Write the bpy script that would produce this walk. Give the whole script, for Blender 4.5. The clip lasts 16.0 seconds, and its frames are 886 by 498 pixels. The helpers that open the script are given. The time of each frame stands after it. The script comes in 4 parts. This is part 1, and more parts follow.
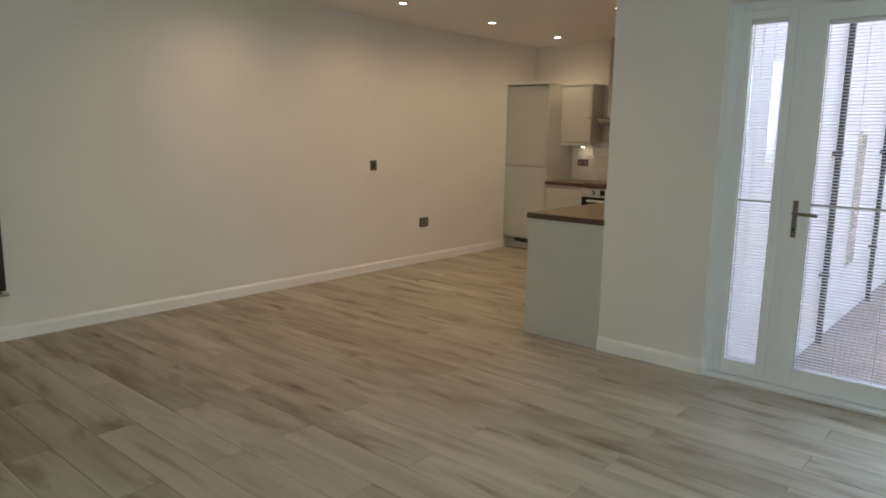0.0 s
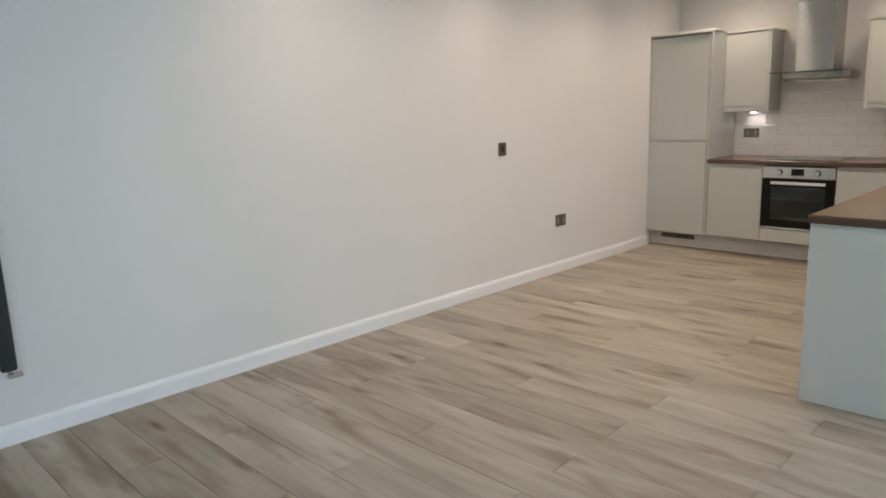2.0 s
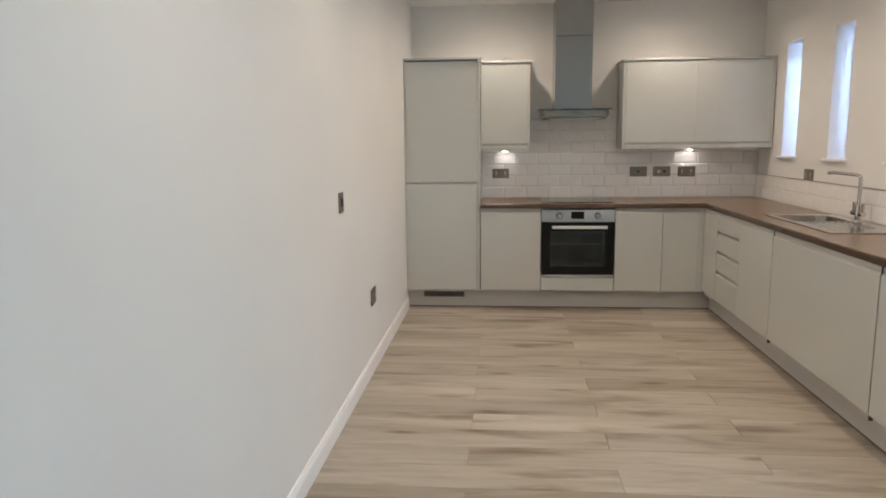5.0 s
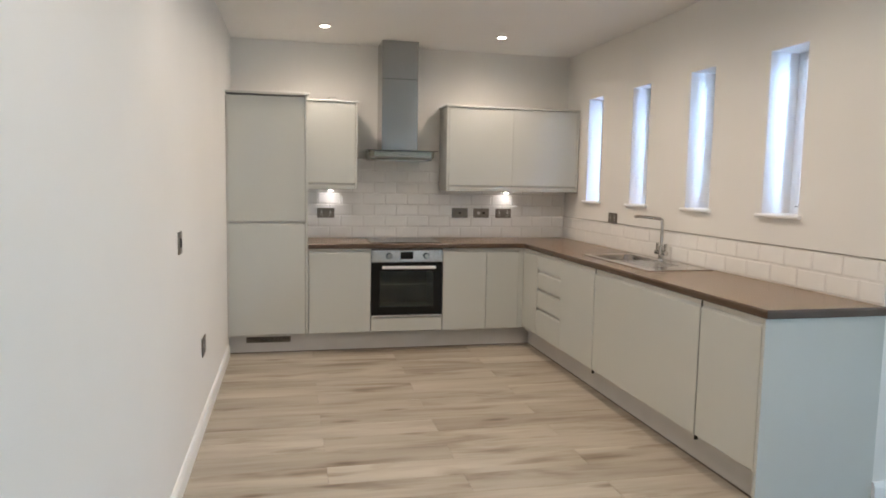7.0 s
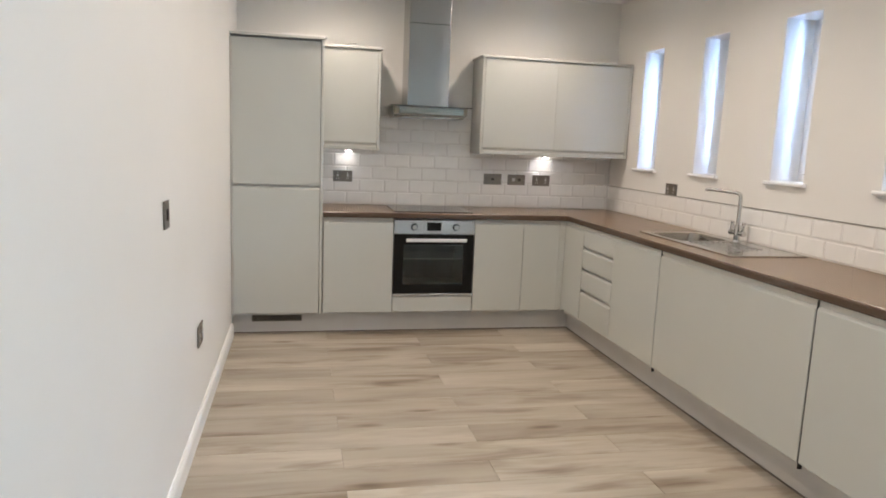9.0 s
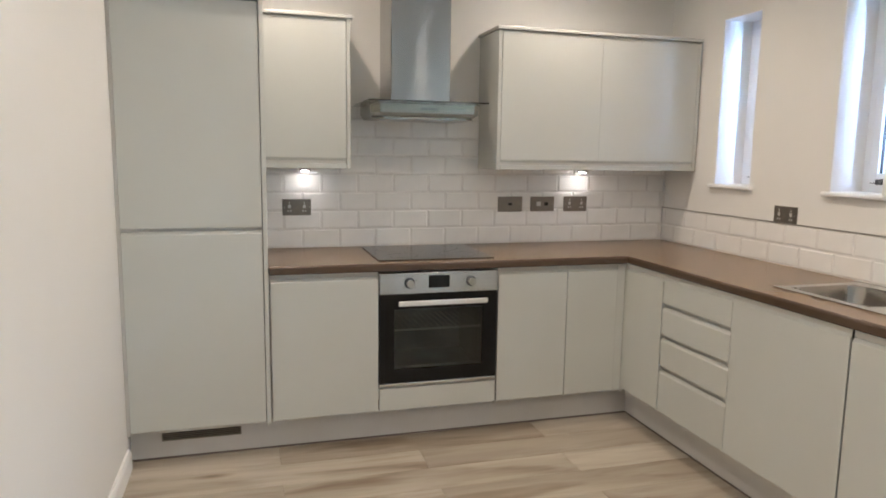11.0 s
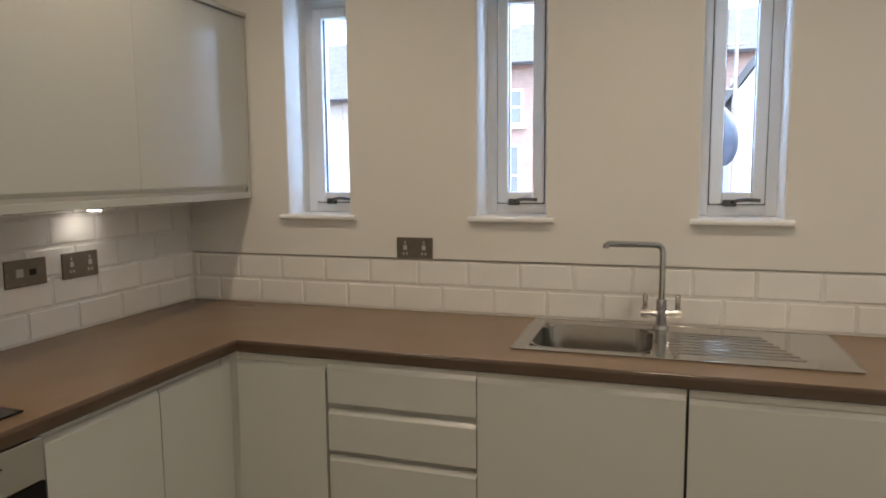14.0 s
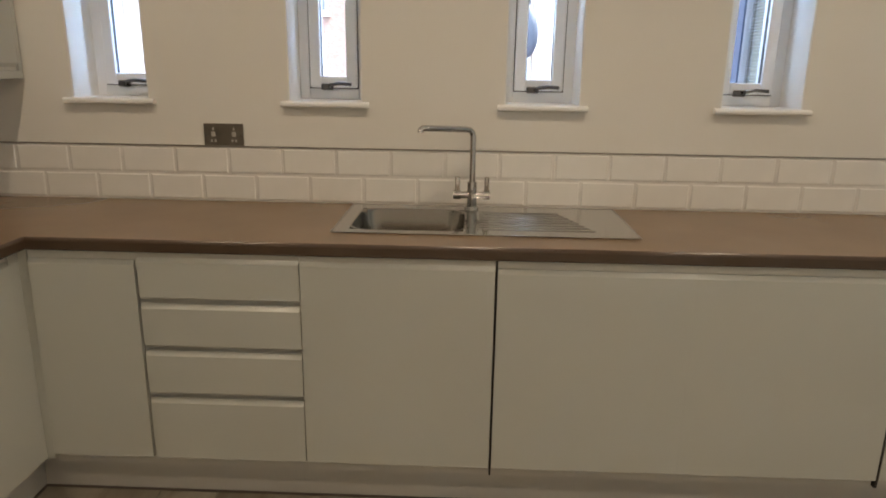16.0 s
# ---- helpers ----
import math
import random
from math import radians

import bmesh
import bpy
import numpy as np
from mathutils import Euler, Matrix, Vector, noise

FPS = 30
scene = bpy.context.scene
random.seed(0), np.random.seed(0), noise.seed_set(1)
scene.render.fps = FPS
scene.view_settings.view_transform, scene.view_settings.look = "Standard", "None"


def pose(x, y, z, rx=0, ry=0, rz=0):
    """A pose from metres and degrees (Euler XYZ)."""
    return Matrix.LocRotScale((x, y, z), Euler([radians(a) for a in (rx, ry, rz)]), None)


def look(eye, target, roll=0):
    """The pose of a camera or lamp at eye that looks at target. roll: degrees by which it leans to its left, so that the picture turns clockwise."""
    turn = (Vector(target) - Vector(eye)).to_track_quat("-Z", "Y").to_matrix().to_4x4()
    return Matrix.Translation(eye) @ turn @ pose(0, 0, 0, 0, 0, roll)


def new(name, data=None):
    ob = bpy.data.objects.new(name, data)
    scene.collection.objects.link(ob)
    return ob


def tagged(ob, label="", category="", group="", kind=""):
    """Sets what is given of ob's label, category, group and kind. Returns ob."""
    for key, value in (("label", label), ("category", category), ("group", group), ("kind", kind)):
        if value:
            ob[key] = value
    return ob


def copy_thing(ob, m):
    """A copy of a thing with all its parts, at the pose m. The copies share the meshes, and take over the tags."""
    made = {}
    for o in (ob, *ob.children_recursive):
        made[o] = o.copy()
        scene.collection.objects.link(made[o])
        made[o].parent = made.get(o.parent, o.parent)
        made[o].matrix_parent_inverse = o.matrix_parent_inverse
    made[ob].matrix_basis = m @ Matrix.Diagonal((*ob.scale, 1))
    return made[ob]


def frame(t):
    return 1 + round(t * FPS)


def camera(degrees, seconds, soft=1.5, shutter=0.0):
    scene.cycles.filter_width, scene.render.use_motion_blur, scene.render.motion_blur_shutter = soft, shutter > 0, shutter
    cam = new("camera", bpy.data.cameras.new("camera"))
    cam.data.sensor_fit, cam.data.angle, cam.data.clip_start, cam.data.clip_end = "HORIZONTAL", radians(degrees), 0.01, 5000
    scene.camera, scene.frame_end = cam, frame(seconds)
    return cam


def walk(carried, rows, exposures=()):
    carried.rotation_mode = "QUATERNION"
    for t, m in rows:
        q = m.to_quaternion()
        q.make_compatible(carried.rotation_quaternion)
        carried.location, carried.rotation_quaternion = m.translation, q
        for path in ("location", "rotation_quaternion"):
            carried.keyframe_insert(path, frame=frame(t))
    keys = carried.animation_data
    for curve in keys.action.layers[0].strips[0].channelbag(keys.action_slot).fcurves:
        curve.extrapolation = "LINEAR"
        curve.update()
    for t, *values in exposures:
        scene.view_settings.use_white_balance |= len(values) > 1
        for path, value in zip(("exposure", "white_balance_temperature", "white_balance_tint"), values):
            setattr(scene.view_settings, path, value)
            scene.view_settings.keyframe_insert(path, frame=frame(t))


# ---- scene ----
cam = camera(65.9, 16.0, soft=1.8)
PATH = [
    (0, (5.194, 0.204, 1.467), (3.904, 1.695, 1.136), 1.0),
    (0.5, (4.862, 0.361, 1.48), (3.556, 1.843, 1.165), -0.0),
    (1, (4.4, 0.632, 1.482), (2.98, 1.992, 1.118), -0.7),
    (1.5, (3.913, 0.809, 1.45), (2.498, 2.178, 1.098), -1.8),
    (2, (3.408, 0.964, 1.424), (2.027, 2.358, 1.035), -1.8),
    (2.5, (2.892, 1.032, 1.429), (1.521, 2.438, 1.051), -0.5),
    (3, (2.355, 1.141, 1.443), (1.166, 2.694, 1.03), -2.3),
    (3.5, (1.885, 1.294, 1.433), (0.772, 2.914, 1.066), -2.2),
    (4, (1.41, 1.387, 1.432), (0.612, 3.189, 1.094), -3.0),
    (4.5, (1.044, 1.573, 1.428), (0.538, 3.477, 1.086), -2.2),
    (5, (0.803, 1.738, 1.44), (0.632, 3.705, 1.127), -0.6),
    (5.2, (0.722, 1.793, 1.447), (0.66, 3.775, 1.185), -0.8),
    (7.5, (0.467, 1.867, 1.427), (0.93, 3.803, 1.235), 1.7),
    (8, (0.443, 1.92, 1.419), (0.911, 3.852, 1.198), 1.9),
    (8.5, (0.476, 2.159, 1.41), (0.928, 4.086, 1.118), 1.4),
    (9, (0.462, 2.55, 1.427), (0.874, 4.483, 1.121), 2.3),
    (9.2, (0.486, 2.677, 1.409), (0.888, 4.612, 1.111), 1.7),
    (11.5, (0.54, 4.73, 1.45), (1.223, 6.592, 1.186), 0.3),
    (12, (0.538, 5.143, 1.466), (1.463, 6.897, 1.207), -0.3),
    (12.5, (0.549, 5.445, 1.473), (1.796, 6.987, 1.215), -1.3),
    (13, (0.624, 5.695, 1.459), (2.033, 7.092, 1.206), -1.4),
    (13.5, (0.648, 5.877, 1.443), (2.336, 6.925, 1.217), -0.7),
    (14, (0.582, 6.064, 1.458), (2.473, 6.675, 1.233), -0.5),
    (14.5, (0.568, 6.087, 1.463), (2.513, 6.463, 1.189), 0.5),
    (15, (0.56, 6.094, 1.44), (2.524, 6.288, 1.118), 0.5),
    (15.5, (0.55, 6.09, 1.430), (2.502, 6.21, 1.016), 0.8),
    (16, (0.546, 6.087, 1.425), (2.476, 6.147, 0.905), 0.9),
]
EXPOSURES = [(0.0, 3.2, 8100, 16), (0.5, 3.22, 8000, 15), (1.0, 3.53, 7000, 19), (1.5, 4.0, 6450, 18), (3.0, 3.97, 6100, 16), (5.0, 4.04, 6050, 16), (8.0, 4.3, 5950, 15), (9.2, 4.38, 5850, 15), (11.5, 4.34, 5950, 14), (13.0, 3.97, 6150, 16), (14.0, 3.52, 6450, 12), (15.0, 3.32, 7000, 9), (16.0, 3.52, 6850, 12)]
walk(cam, [(t, look(eye, target, roll)) for t, eye, target, roll in PATH], EXPOSURES)

# ---- world and light ----
sky_world = bpy.data.worlds.new("overcast_sky")
scene.world = sky_world
sky_world.use_nodes = True
wn = sky_world.node_tree
sky = wn.nodes.new("ShaderNodeTexSky")
sky.sky_type, sky.sun_disc = "NISHITA", False
sky.sun_elevation, sky.sun_rotation = radians(65), radians(214)
sky.dust_density, sky.ozone_density = 3.0, 1.0
wn.nodes["Background"].inputs["Strength"].default_value = 0.10
wn.links.new(sky.outputs[0], wn.nodes["Background"].inputs["Color"])

sun_data = bpy.data.lights.new("overcast_sun", "SUN")
sun_data.energy, sun_data.angle, sun_data.color = 0.5, radians(25), (0.93, 0.96, 1.0)
sun_lamp = new("overcast_sun", sun_data)
sun_lamp.matrix_world = look((0, 0, 20), (2.6, 3.9, 10))

SPOT_WATTS, DOOR_WATTS, LIVING_WATTS, JAMB_WATTS, PUCK_WATTS = 1.80, 2.0, 3.1, 0.26, 0.013
# lamp added in the door opening's unseen half, stands in for sky light
door_light = bpy.data.lights.new("door_daylight", "AREA")
door_light.shape, door_light.size, door_light.size_y = "RECTANGLE", 0.95, 2.0
door_light.energy, door_light.color = DOOR_WATTS, (0.50, 0.80, 1.0)
new("door_daylight", door_light).matrix_world = look((5.24, 4.36, 1.15), (5.1, 0, 1.0))


# fill lamp in an unseen window, assumed from the bluish light in the room
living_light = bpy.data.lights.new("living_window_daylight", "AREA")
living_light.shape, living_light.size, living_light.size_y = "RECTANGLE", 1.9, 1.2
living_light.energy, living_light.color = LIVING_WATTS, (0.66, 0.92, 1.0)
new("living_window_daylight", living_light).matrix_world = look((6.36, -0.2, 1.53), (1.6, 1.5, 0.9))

# fill lamps hidden at the slit window jambs, stand in for sky light
jamb_light = bpy.data.lights.new("slit_window_daylight", "AREA")
jamb_light.shape, jamb_light.size, jamb_light.size_y = "RECTANGLE", 0.05, 0.82
jamb_light.energy, jamb_light.color = JAMB_WATTS, (0.46, 0.70, 1.0)
for jy in (7.262, 6.474, 5.693, 4.917):
    new("slit_window_daylight", jamb_light).matrix_world = look((3.322, jy, 1.73), (3.142, jy + 0.75, 1.70))
for jy in (5.947, 5.188):
    new("slit_window_daylight", jamb_light).matrix_world = look((3.322, jy, 1.73), (3.142, jy - 0.75, 1.70))


# ---- materials ----
def nodes_of(name):
    m = bpy.data.materials.new(name)
    m.use_nodes = True
    return m, m.node_tree.nodes, m.node_tree.links, m.node_tree.nodes["Principled BSDF"]


def noise_node(n, l, scale, detail=4, stretch=(1, 1, 1), coord="Object", seed_by_object=False):
    tc, mp = n.new("ShaderNodeTexCoord"), n.new("ShaderNodeMapping")
    mp.inputs["Scale"].default_value = stretch
    source = tc.outputs[coord]
    if seed_by_object:
        info, mul, add = n.new("ShaderNodeObjectInfo"), n.new("ShaderNodeVectorMath"), n.new("ShaderNodeVectorMath")
        mul.operation, add.operation = "SCALE", "ADD"
        mul.inputs[0].default_value = (41.0, 17.0, 5.0)
        l.new(info.outputs["Random"], mul.inputs["Scale"])
        l.new(source, add.inputs[0])
        l.new(mul.outputs[0], add.inputs[1])
        source = add.outputs[0]
    l.new(source, mp.inputs["Vector"])
    t = n.new("ShaderNodeTexNoise")
    t.inputs["Scale"].default_value, t.inputs["Detail"].default_value = scale, detail
    l.new(mp.outputs[0], t.inputs["Vector"])
    return t


def ramp_node(n, l, source, stops):
    r = n.new("ShaderNodeValToRGB")
    while len(r.color_ramp.elements) < len(stops):
        r.color_ramp.elements.new(0.5)
    for e, (p, c) in zip(r.color_ramp.elements, stops):
        e.position, e.color = p, (*c, 1)
    l.new(source, r.inputs["Fac"])
    return r


def bump_node(n, l, bsdf, source, strength, distance):
    b = n.new("ShaderNodeBump")
    b.inputs["Strength"].default_value, b.inputs["Distance"].default_value = strength, distance
    l.new(source, b.inputs["Height"])
    l.new(b.outputs[0], bsdf.inputs["Normal"])


def plain(name, colour, rough, metal=0.0, vary=0.06, scale=3.0, bump=0.0, bump_scale=60.0, stretch=(1, 1, 1), rough_vary=0.0, coat=0.0):
    """A painted, plastic or metal surface: slight patches of tone, fine relief."""
    m, n, l, b = nodes_of(name)
    t = noise_node(n, l, scale, 5, stretch)
    lo, hi = [c * (1 - vary) for c in colour], [min(1, c * (1 + vary)) for c in colour]
    l.new(ramp_node(n, l, t.outputs["Fac"], [(0.3, lo), (0.7, hi)]).outputs[0], b.inputs["Base Color"])
    b.inputs["Roughness"].default_value, b.inputs["Metallic"].default_value = rough, metal
    b.inputs["Coat Weight"].default_value = coat
    b.inputs["Coat Roughness"].default_value = 0.16
    if rough_vary:
        r = ramp_node(n, l, t.outputs["Fac"], [(0.3, [rough - rough_vary] * 3), (0.7, [rough + rough_vary] * 3)])
        l.new(r.outputs[0], b.inputs["Roughness"])
    if bump:
        bump_node(n, l, b, noise_node(n, l, bump_scale, 3, stretch).outputs["Fac"], bump, 0.002)
    return m


def glowing(name, colour, strength):
    m, n, l, b = nodes_of(name)
    b.inputs["Base Color"].default_value = (*colour, 1)
    b.inputs["Emission Color"].default_value = (*colour, 1)
    b.inputs["Emission Strength"].default_value = strength
    return m


def clear_glass(name, colour=(1, 1, 1), rough=0.0):
    m, n, l, b = nodes_of(name)
    b.inputs["Base Color"].default_value = (*colour, 1)
    b.inputs["Roughness"].default_value, b.inputs["Transmission Weight"].default_value = rough, 1.0
    b.inputs["IOR"].default_value = 1.02 if name == "window_glass" else 1.45
    return m


def plank_material():
    """Grey-beige wood-effect planks: long soft grain, brown smears along it and a few knots, each plank its own tone."""
    m, n, l, b = nodes_of("plank_wood")
    grain = noise_node(n, l, 1.0, 7, (0.8, 5.5, 3), seed_by_object=True)
    grain.inputs["Roughness"].default_value, grain.inputs["Distortion"].default_value = 0.55, 0.6
    base = ramp_node(n, l, grain.outputs["Fac"], [(0.25, (0.29, 0.25, 0.195)), (0.42, (0.38, 0.338, 0.275)), (0.56, (0.435, 0.393, 0.327)), (0.74, (0.515, 0.475, 0.405))])
    smear = noise_node(n, l, 1.0, 4, (1.5, 7.0, 3), seed_by_object=True)
    smear.inputs["Distortion"].default_value = 0.5
    dark = ramp_node(n, l, smear.outputs["Fac"], [(0.28, (0.46, 0.39, 0.32)), (0.38, (0.75, 0.705, 0.655)), (0.48, (1, 1, 1))])
    knot_place = noise_node(n, l, 1.0, 2, (1.2, 4.6, 3), seed_by_object=True)
    knot = n.new("ShaderNodeTexVoronoi")
    knot.inputs["Scale"].default_value = 1.0
    l.new(knot_place.inputs["Vector"].links[0].from_socket, knot.inputs["Vector"])
    spot = ramp_node(n, l, knot.outputs["Distance"], [(0.03, (0.40, 0.33, 0.27)), (0.075, (0.72, 0.67, 0.62)), (0.13, (1, 1, 1))])
    info = n.new("ShaderNodeObjectInfo")
    tone = ramp_node(n, l, info.outputs["Random"], [(0.0, (0.74, 0.69, 0.63)), (0.25, (0.90, 0.88, 0.855)), (0.6, (1.0, 0.985, 0.96)), (1.0, (1.09, 1.09, 1.08))])
    colour = base.outputs[0]
    streak = noise_node(n, l, 1.0, 4, (3.0, 30, 5), seed_by_object=True)
    pores = ramp_node(n, l, streak.outputs["Fac"], [(0.34, (0.90, 0.885, 0.87)), (0.48, (1, 1, 1)), (0.7, (1.04, 1.04, 1.04))])
    for other in (dark, spot, tone, pores):
        mix = n.new("ShaderNodeMix")
        mix.data_type, mix.blend_type = "RGBA", "MULTIPLY"
        mix.inputs["Factor"].default_value = 0.9
        l.new(colour, mix.inputs["A"])
        l.new(other.outputs[0], mix.inputs["B"])
        colour = mix.outputs["Result"]
    l.new(colour, b.inputs["Base Color"])
    r = ramp_node(n, l, grain.outputs["Fac"], [(0.3, (0.5,) * 3), (0.7, (0.38,) * 3)])
    l.new(r.outputs[0], b.inputs["Roughness"])
    bump_node(n, l, b, grain.outputs["Fac"], 0.25, 0.002)
    return m


def brick_material():
    m, n, l, b = nodes_of("far_brick")
    tc, sep, comb = n.new("ShaderNodeTexCoord"), n.new("ShaderNodeSeparateXYZ"), n.new("ShaderNodeCombineXYZ")
    l.new(tc.outputs["Object"], sep.inputs[0])
    l.new(sep.outputs["Y"], comb.inputs["X"])
    l.new(sep.outputs["Z"], comb.inputs["Y"])
    t = n.new("ShaderNodeTexBrick")
    t.inputs["Scale"].default_value = 4.4
    # brick paled, the glare over the far houses is in these colours
    t.inputs["Color1"].default_value, t.inputs["Color2"].default_value = (0.42, 0.31, 0.27, 1), (0.35, 0.25, 0.215, 1)
    t.inputs["Mortar"].default_value = (0.40, 0.36, 0.32, 1)
    t.inputs["Mortar Size"].default_value = 0.02
    l.new(comb.outputs[0], t.inputs["Vector"])
    l.new(t.outputs["Color"], b.inputs["Base Color"])
    b.inputs["Roughness"].default_value = 0.9
    return m


WALL = plain("wall_paint", (0.775, 0.76, 0.725), 0.62, vary=0.018, scale=1.4, bump=0.10, bump_scale=140)
CEIL = plain("ceiling_paint", (0.83, 0.82, 0.80), 0.75, vary=0.015, scale=1.1, bump=0.08, bump_scale=120)
TRIM = plain("satin_white_trim", (0.86, 0.86, 0.85), 0.30, vary=0.02, bump=0.04, bump_scale=90)
# bluish lift puts the daylight scattered on the frames into the white
UPVC = plain("white_upvc", (0.84, 0.87, 0.90), 0.28, vary=0.015)
SLAT = plain("blind_slat", (0.78, 0.80, 0.82), 0.5, vary=0.02)
PLANK = plank_material()
SUBFLOOR = plain("dark_joint", (0.27, 0.235, 0.195), 0.9)
GLOSS = plain("light_grey_gloss_door", (0.54, 0.55, 0.515), 0.27, vary=0.02, scale=1.5, coat=0.25)
CARCASS = plain("light_grey_carcass", (0.535, 0.52, 0.49), 0.42, vary=0.02)
RAIL = plain("grey_recess_rail", (0.53, 0.52, 0.48), 0.4, vary=0.03)
PLINTH = plain("grey_plinth_board", (0.53, 0.515, 0.49), 0.33, vary=0.04, scale=5)
DARK = plain("black_gap", (0.015, 0.014, 0.013), 0.7)
WORKTOP = plain("worktop_laminate", (0.205, 0.134, 0.08), 0.27, vary=0.07, scale=4.0, bump=0.02, bump_scale=150)
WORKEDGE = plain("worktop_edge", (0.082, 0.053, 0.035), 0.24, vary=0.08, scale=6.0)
TILE = plain("white_glazed_tile", (0.82, 0.81, 0.785), 0.10, vary=0.025, scale=9, bump=0.06, bump_scale=22)
GROUT = plain("grey_grout", (0.73, 0.715, 0.69), 0.85, vary=0.08, scale=20)
TILETRIM = plain("metal_tile_trim", (0.36, 0.34, 0.31), 0.35, metal=0.8)
STEEL = plain("brushed_steel", (0.58, 0.575, 0.56), 0.24, metal=1.0, vary=0.03, scale=20, bump=0.012, bump_scale=160, stretch=(0.1, 1, 1), rough_vary=0.03)
CHIMNEY = plain("brushed_steel_vertical", (0.42, 0.41, 0.39), 0.20, metal=1.0, vary=0.03, scale=2.5, stretch=(1, 1, 0.3))
HOODSTEEL = plain("hood_body_steel", (0.40, 0.39, 0.345), 0.22, metal=1.0, vary=0.04, scale=6)
for steel in (STEEL, CHIMNEY, HOODSTEEL):
    steel.node_tree.nodes["Principled BSDF"].inputs["Anisotropic"].default_value = 0.8 if steel is STEEL else 1.0
    steel.node_tree.nodes["Principled BSDF"].inputs["Anisotropic Rotation"].default_value = 0.25
# darker copy of the sink steel, the bowl's dark reflections are in its colour
BOWL = plain("shaded_bowl_steel", (0.36, 0.33, 0.295), 0.19, metal=1.0, vary=0.03, scale=4)
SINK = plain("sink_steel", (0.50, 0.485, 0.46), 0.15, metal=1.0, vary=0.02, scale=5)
CHROME = plain("chrome", (0.60, 0.585, 0.56), 0.09, metal=1.0, vary=0.02)
NICKEL = plain("dark_brushed_nickel", (0.23, 0.205, 0.175), 0.36, metal=0.85, vary=0.08, scale=30)
BAR = plain("satin_aluminium", (0.82, 0.82, 0.81), 0.38, metal=0.55, vary=0.02)
HANDLE = plain("grey_handle_metal", (0.15, 0.15, 0.16), 0.2, metal=1.0)
CLAD = plain("blue_grey_outer_cladding", (0.13, 0.18, 0.27), 0.45, vary=0.08)
INSERT = plain("grey_socket_insert", (0.55, 0.53, 0.50), 0.35)
BLACK = plain("black_enamel", (0.012, 0.012, 0.012), 0.12, vary=0.1)
HOBGLASS = plain("black_ceramic_glass", (0.016, 0.015, 0.014), 0.14, vary=0.2, scale=2)
HOBMARK = plain("hob_print", (0.035, 0.035, 0.035), 0.2)
# greenish cavity colour carries the reflection in the oven glass
CAVITY = plain("cavity_reflection_tone", (0.20, 0.225, 0.215), 0.35, vary=0.25, scale=6)
RACKM = plain("oven_rack_wire", (0.5, 0.5, 0.48), 0.3, metal=1.0)
BLACK.node_tree.nodes["Principled BSDF"].inputs["Specular IOR Level"].default_value = 0.16
HOBGLASS.node_tree.nodes["Principled BSDF"].inputs["Specular IOR Level"].default_value = 0.22
OVENGLASS = clear_glass("tinted_oven_glass", (0.5, 0.55, 0.54))
CANOPY = clear_glass("hood_glass", (0.75, 0.85, 0.82))
GLASS = clear_glass("window_glass")
ANTHRACITE = plain("anthracite_enamel", (0.028, 0.033, 0.037), 0.38, vary=0.06)
GASKET = plain("dark_gasket", (0.05, 0.05, 0.055), 0.6)
LENS = glowing("downlight_lens", (1.0, 0.93, 0.80), 4.5)
PUCKLENS = glowing("puck_lens", (1.0, 0.93, 0.82), 2.0)
RENDERED = plain("white_render", (0.66, 0.69, 0.71), 0.9, vary=0.05, bump=0.2, bump_scale=80)
PAVING = plain("brown_paving", (0.17, 0.145, 0.145), 0.9, vary=0.2, scale=2, bump=0.3, bump_scale=40)
BRICK = brick_material()
# stone lightened too, with the same glare in its colour
STONE = plain("buff_stone", (0.45, 0.44, 0.41), 0.9, vary=0.1, scale=5, bump=0.3, bump_scale=12)
SLATE = plain("grey_slate", (0.10, 0.115, 0.125), 0.8, vary=0.15, scale=4)
# pane colour lightened, it carries the sky's reflection
FARWINDOW = plain("sky_toned_pane", (0.20, 0.24, 0.27), 0.08)
PIPE = plain("black_downpipe_plastic", (0.03, 0.03, 0.035), 0.45)
DISHM = plain("grey_dish_enamel", (0.26, 0.32, 0.39), 0.4)
PAPER = plain("white_board_offcut", (0.75, 0.74, 0.72), 0.6)


# ---- mesh helpers ----
def box(bm, x0, x1, y0, y1, z0, z1, bevel=0.0):
    made = bmesh.ops.create_cube(bm, size=1.0, matrix=Matrix.Translation(((x0 + x1) / 2, (y0 + y1) / 2, (z0 + z1) / 2)) @ Matrix.Diagonal((x1 - x0, y1 - y0, z1 - z0, 1)))
    if bevel:
        edges = list({e for v in made["verts"] for e in v.link_edges})
        bmesh.ops.bevel(bm, geom=edges, offset=bevel, segments=2, affect="EDGES", profile=0.5)
    return bm


def boxes(*rows, bevel=0.0):
    bm = bmesh.new()
    for r in rows:
        box(bm, *r, bevel=bevel)
    return bm


def prism(profile, x0, x1, bm=None):
    """A profile of (y, z) points pushed along x."""
    bm = bm or bmesh.new()
    a = [bm.verts.new((x0, y, z)) for y, z in profile]
    b = [bm.verts.new((x1, y, z)) for y, z in profile]
    k = len(profile)
    bm.faces.new(a)
    bm.faces.new(b[::-1])
    for i in range(k):
        bm.faces.new((a[i], b[i], b[(i + 1) % k], a[(i + 1) % k]))
    bmesh.ops.recalc_face_normals(bm, faces=bm.faces)
    return bm


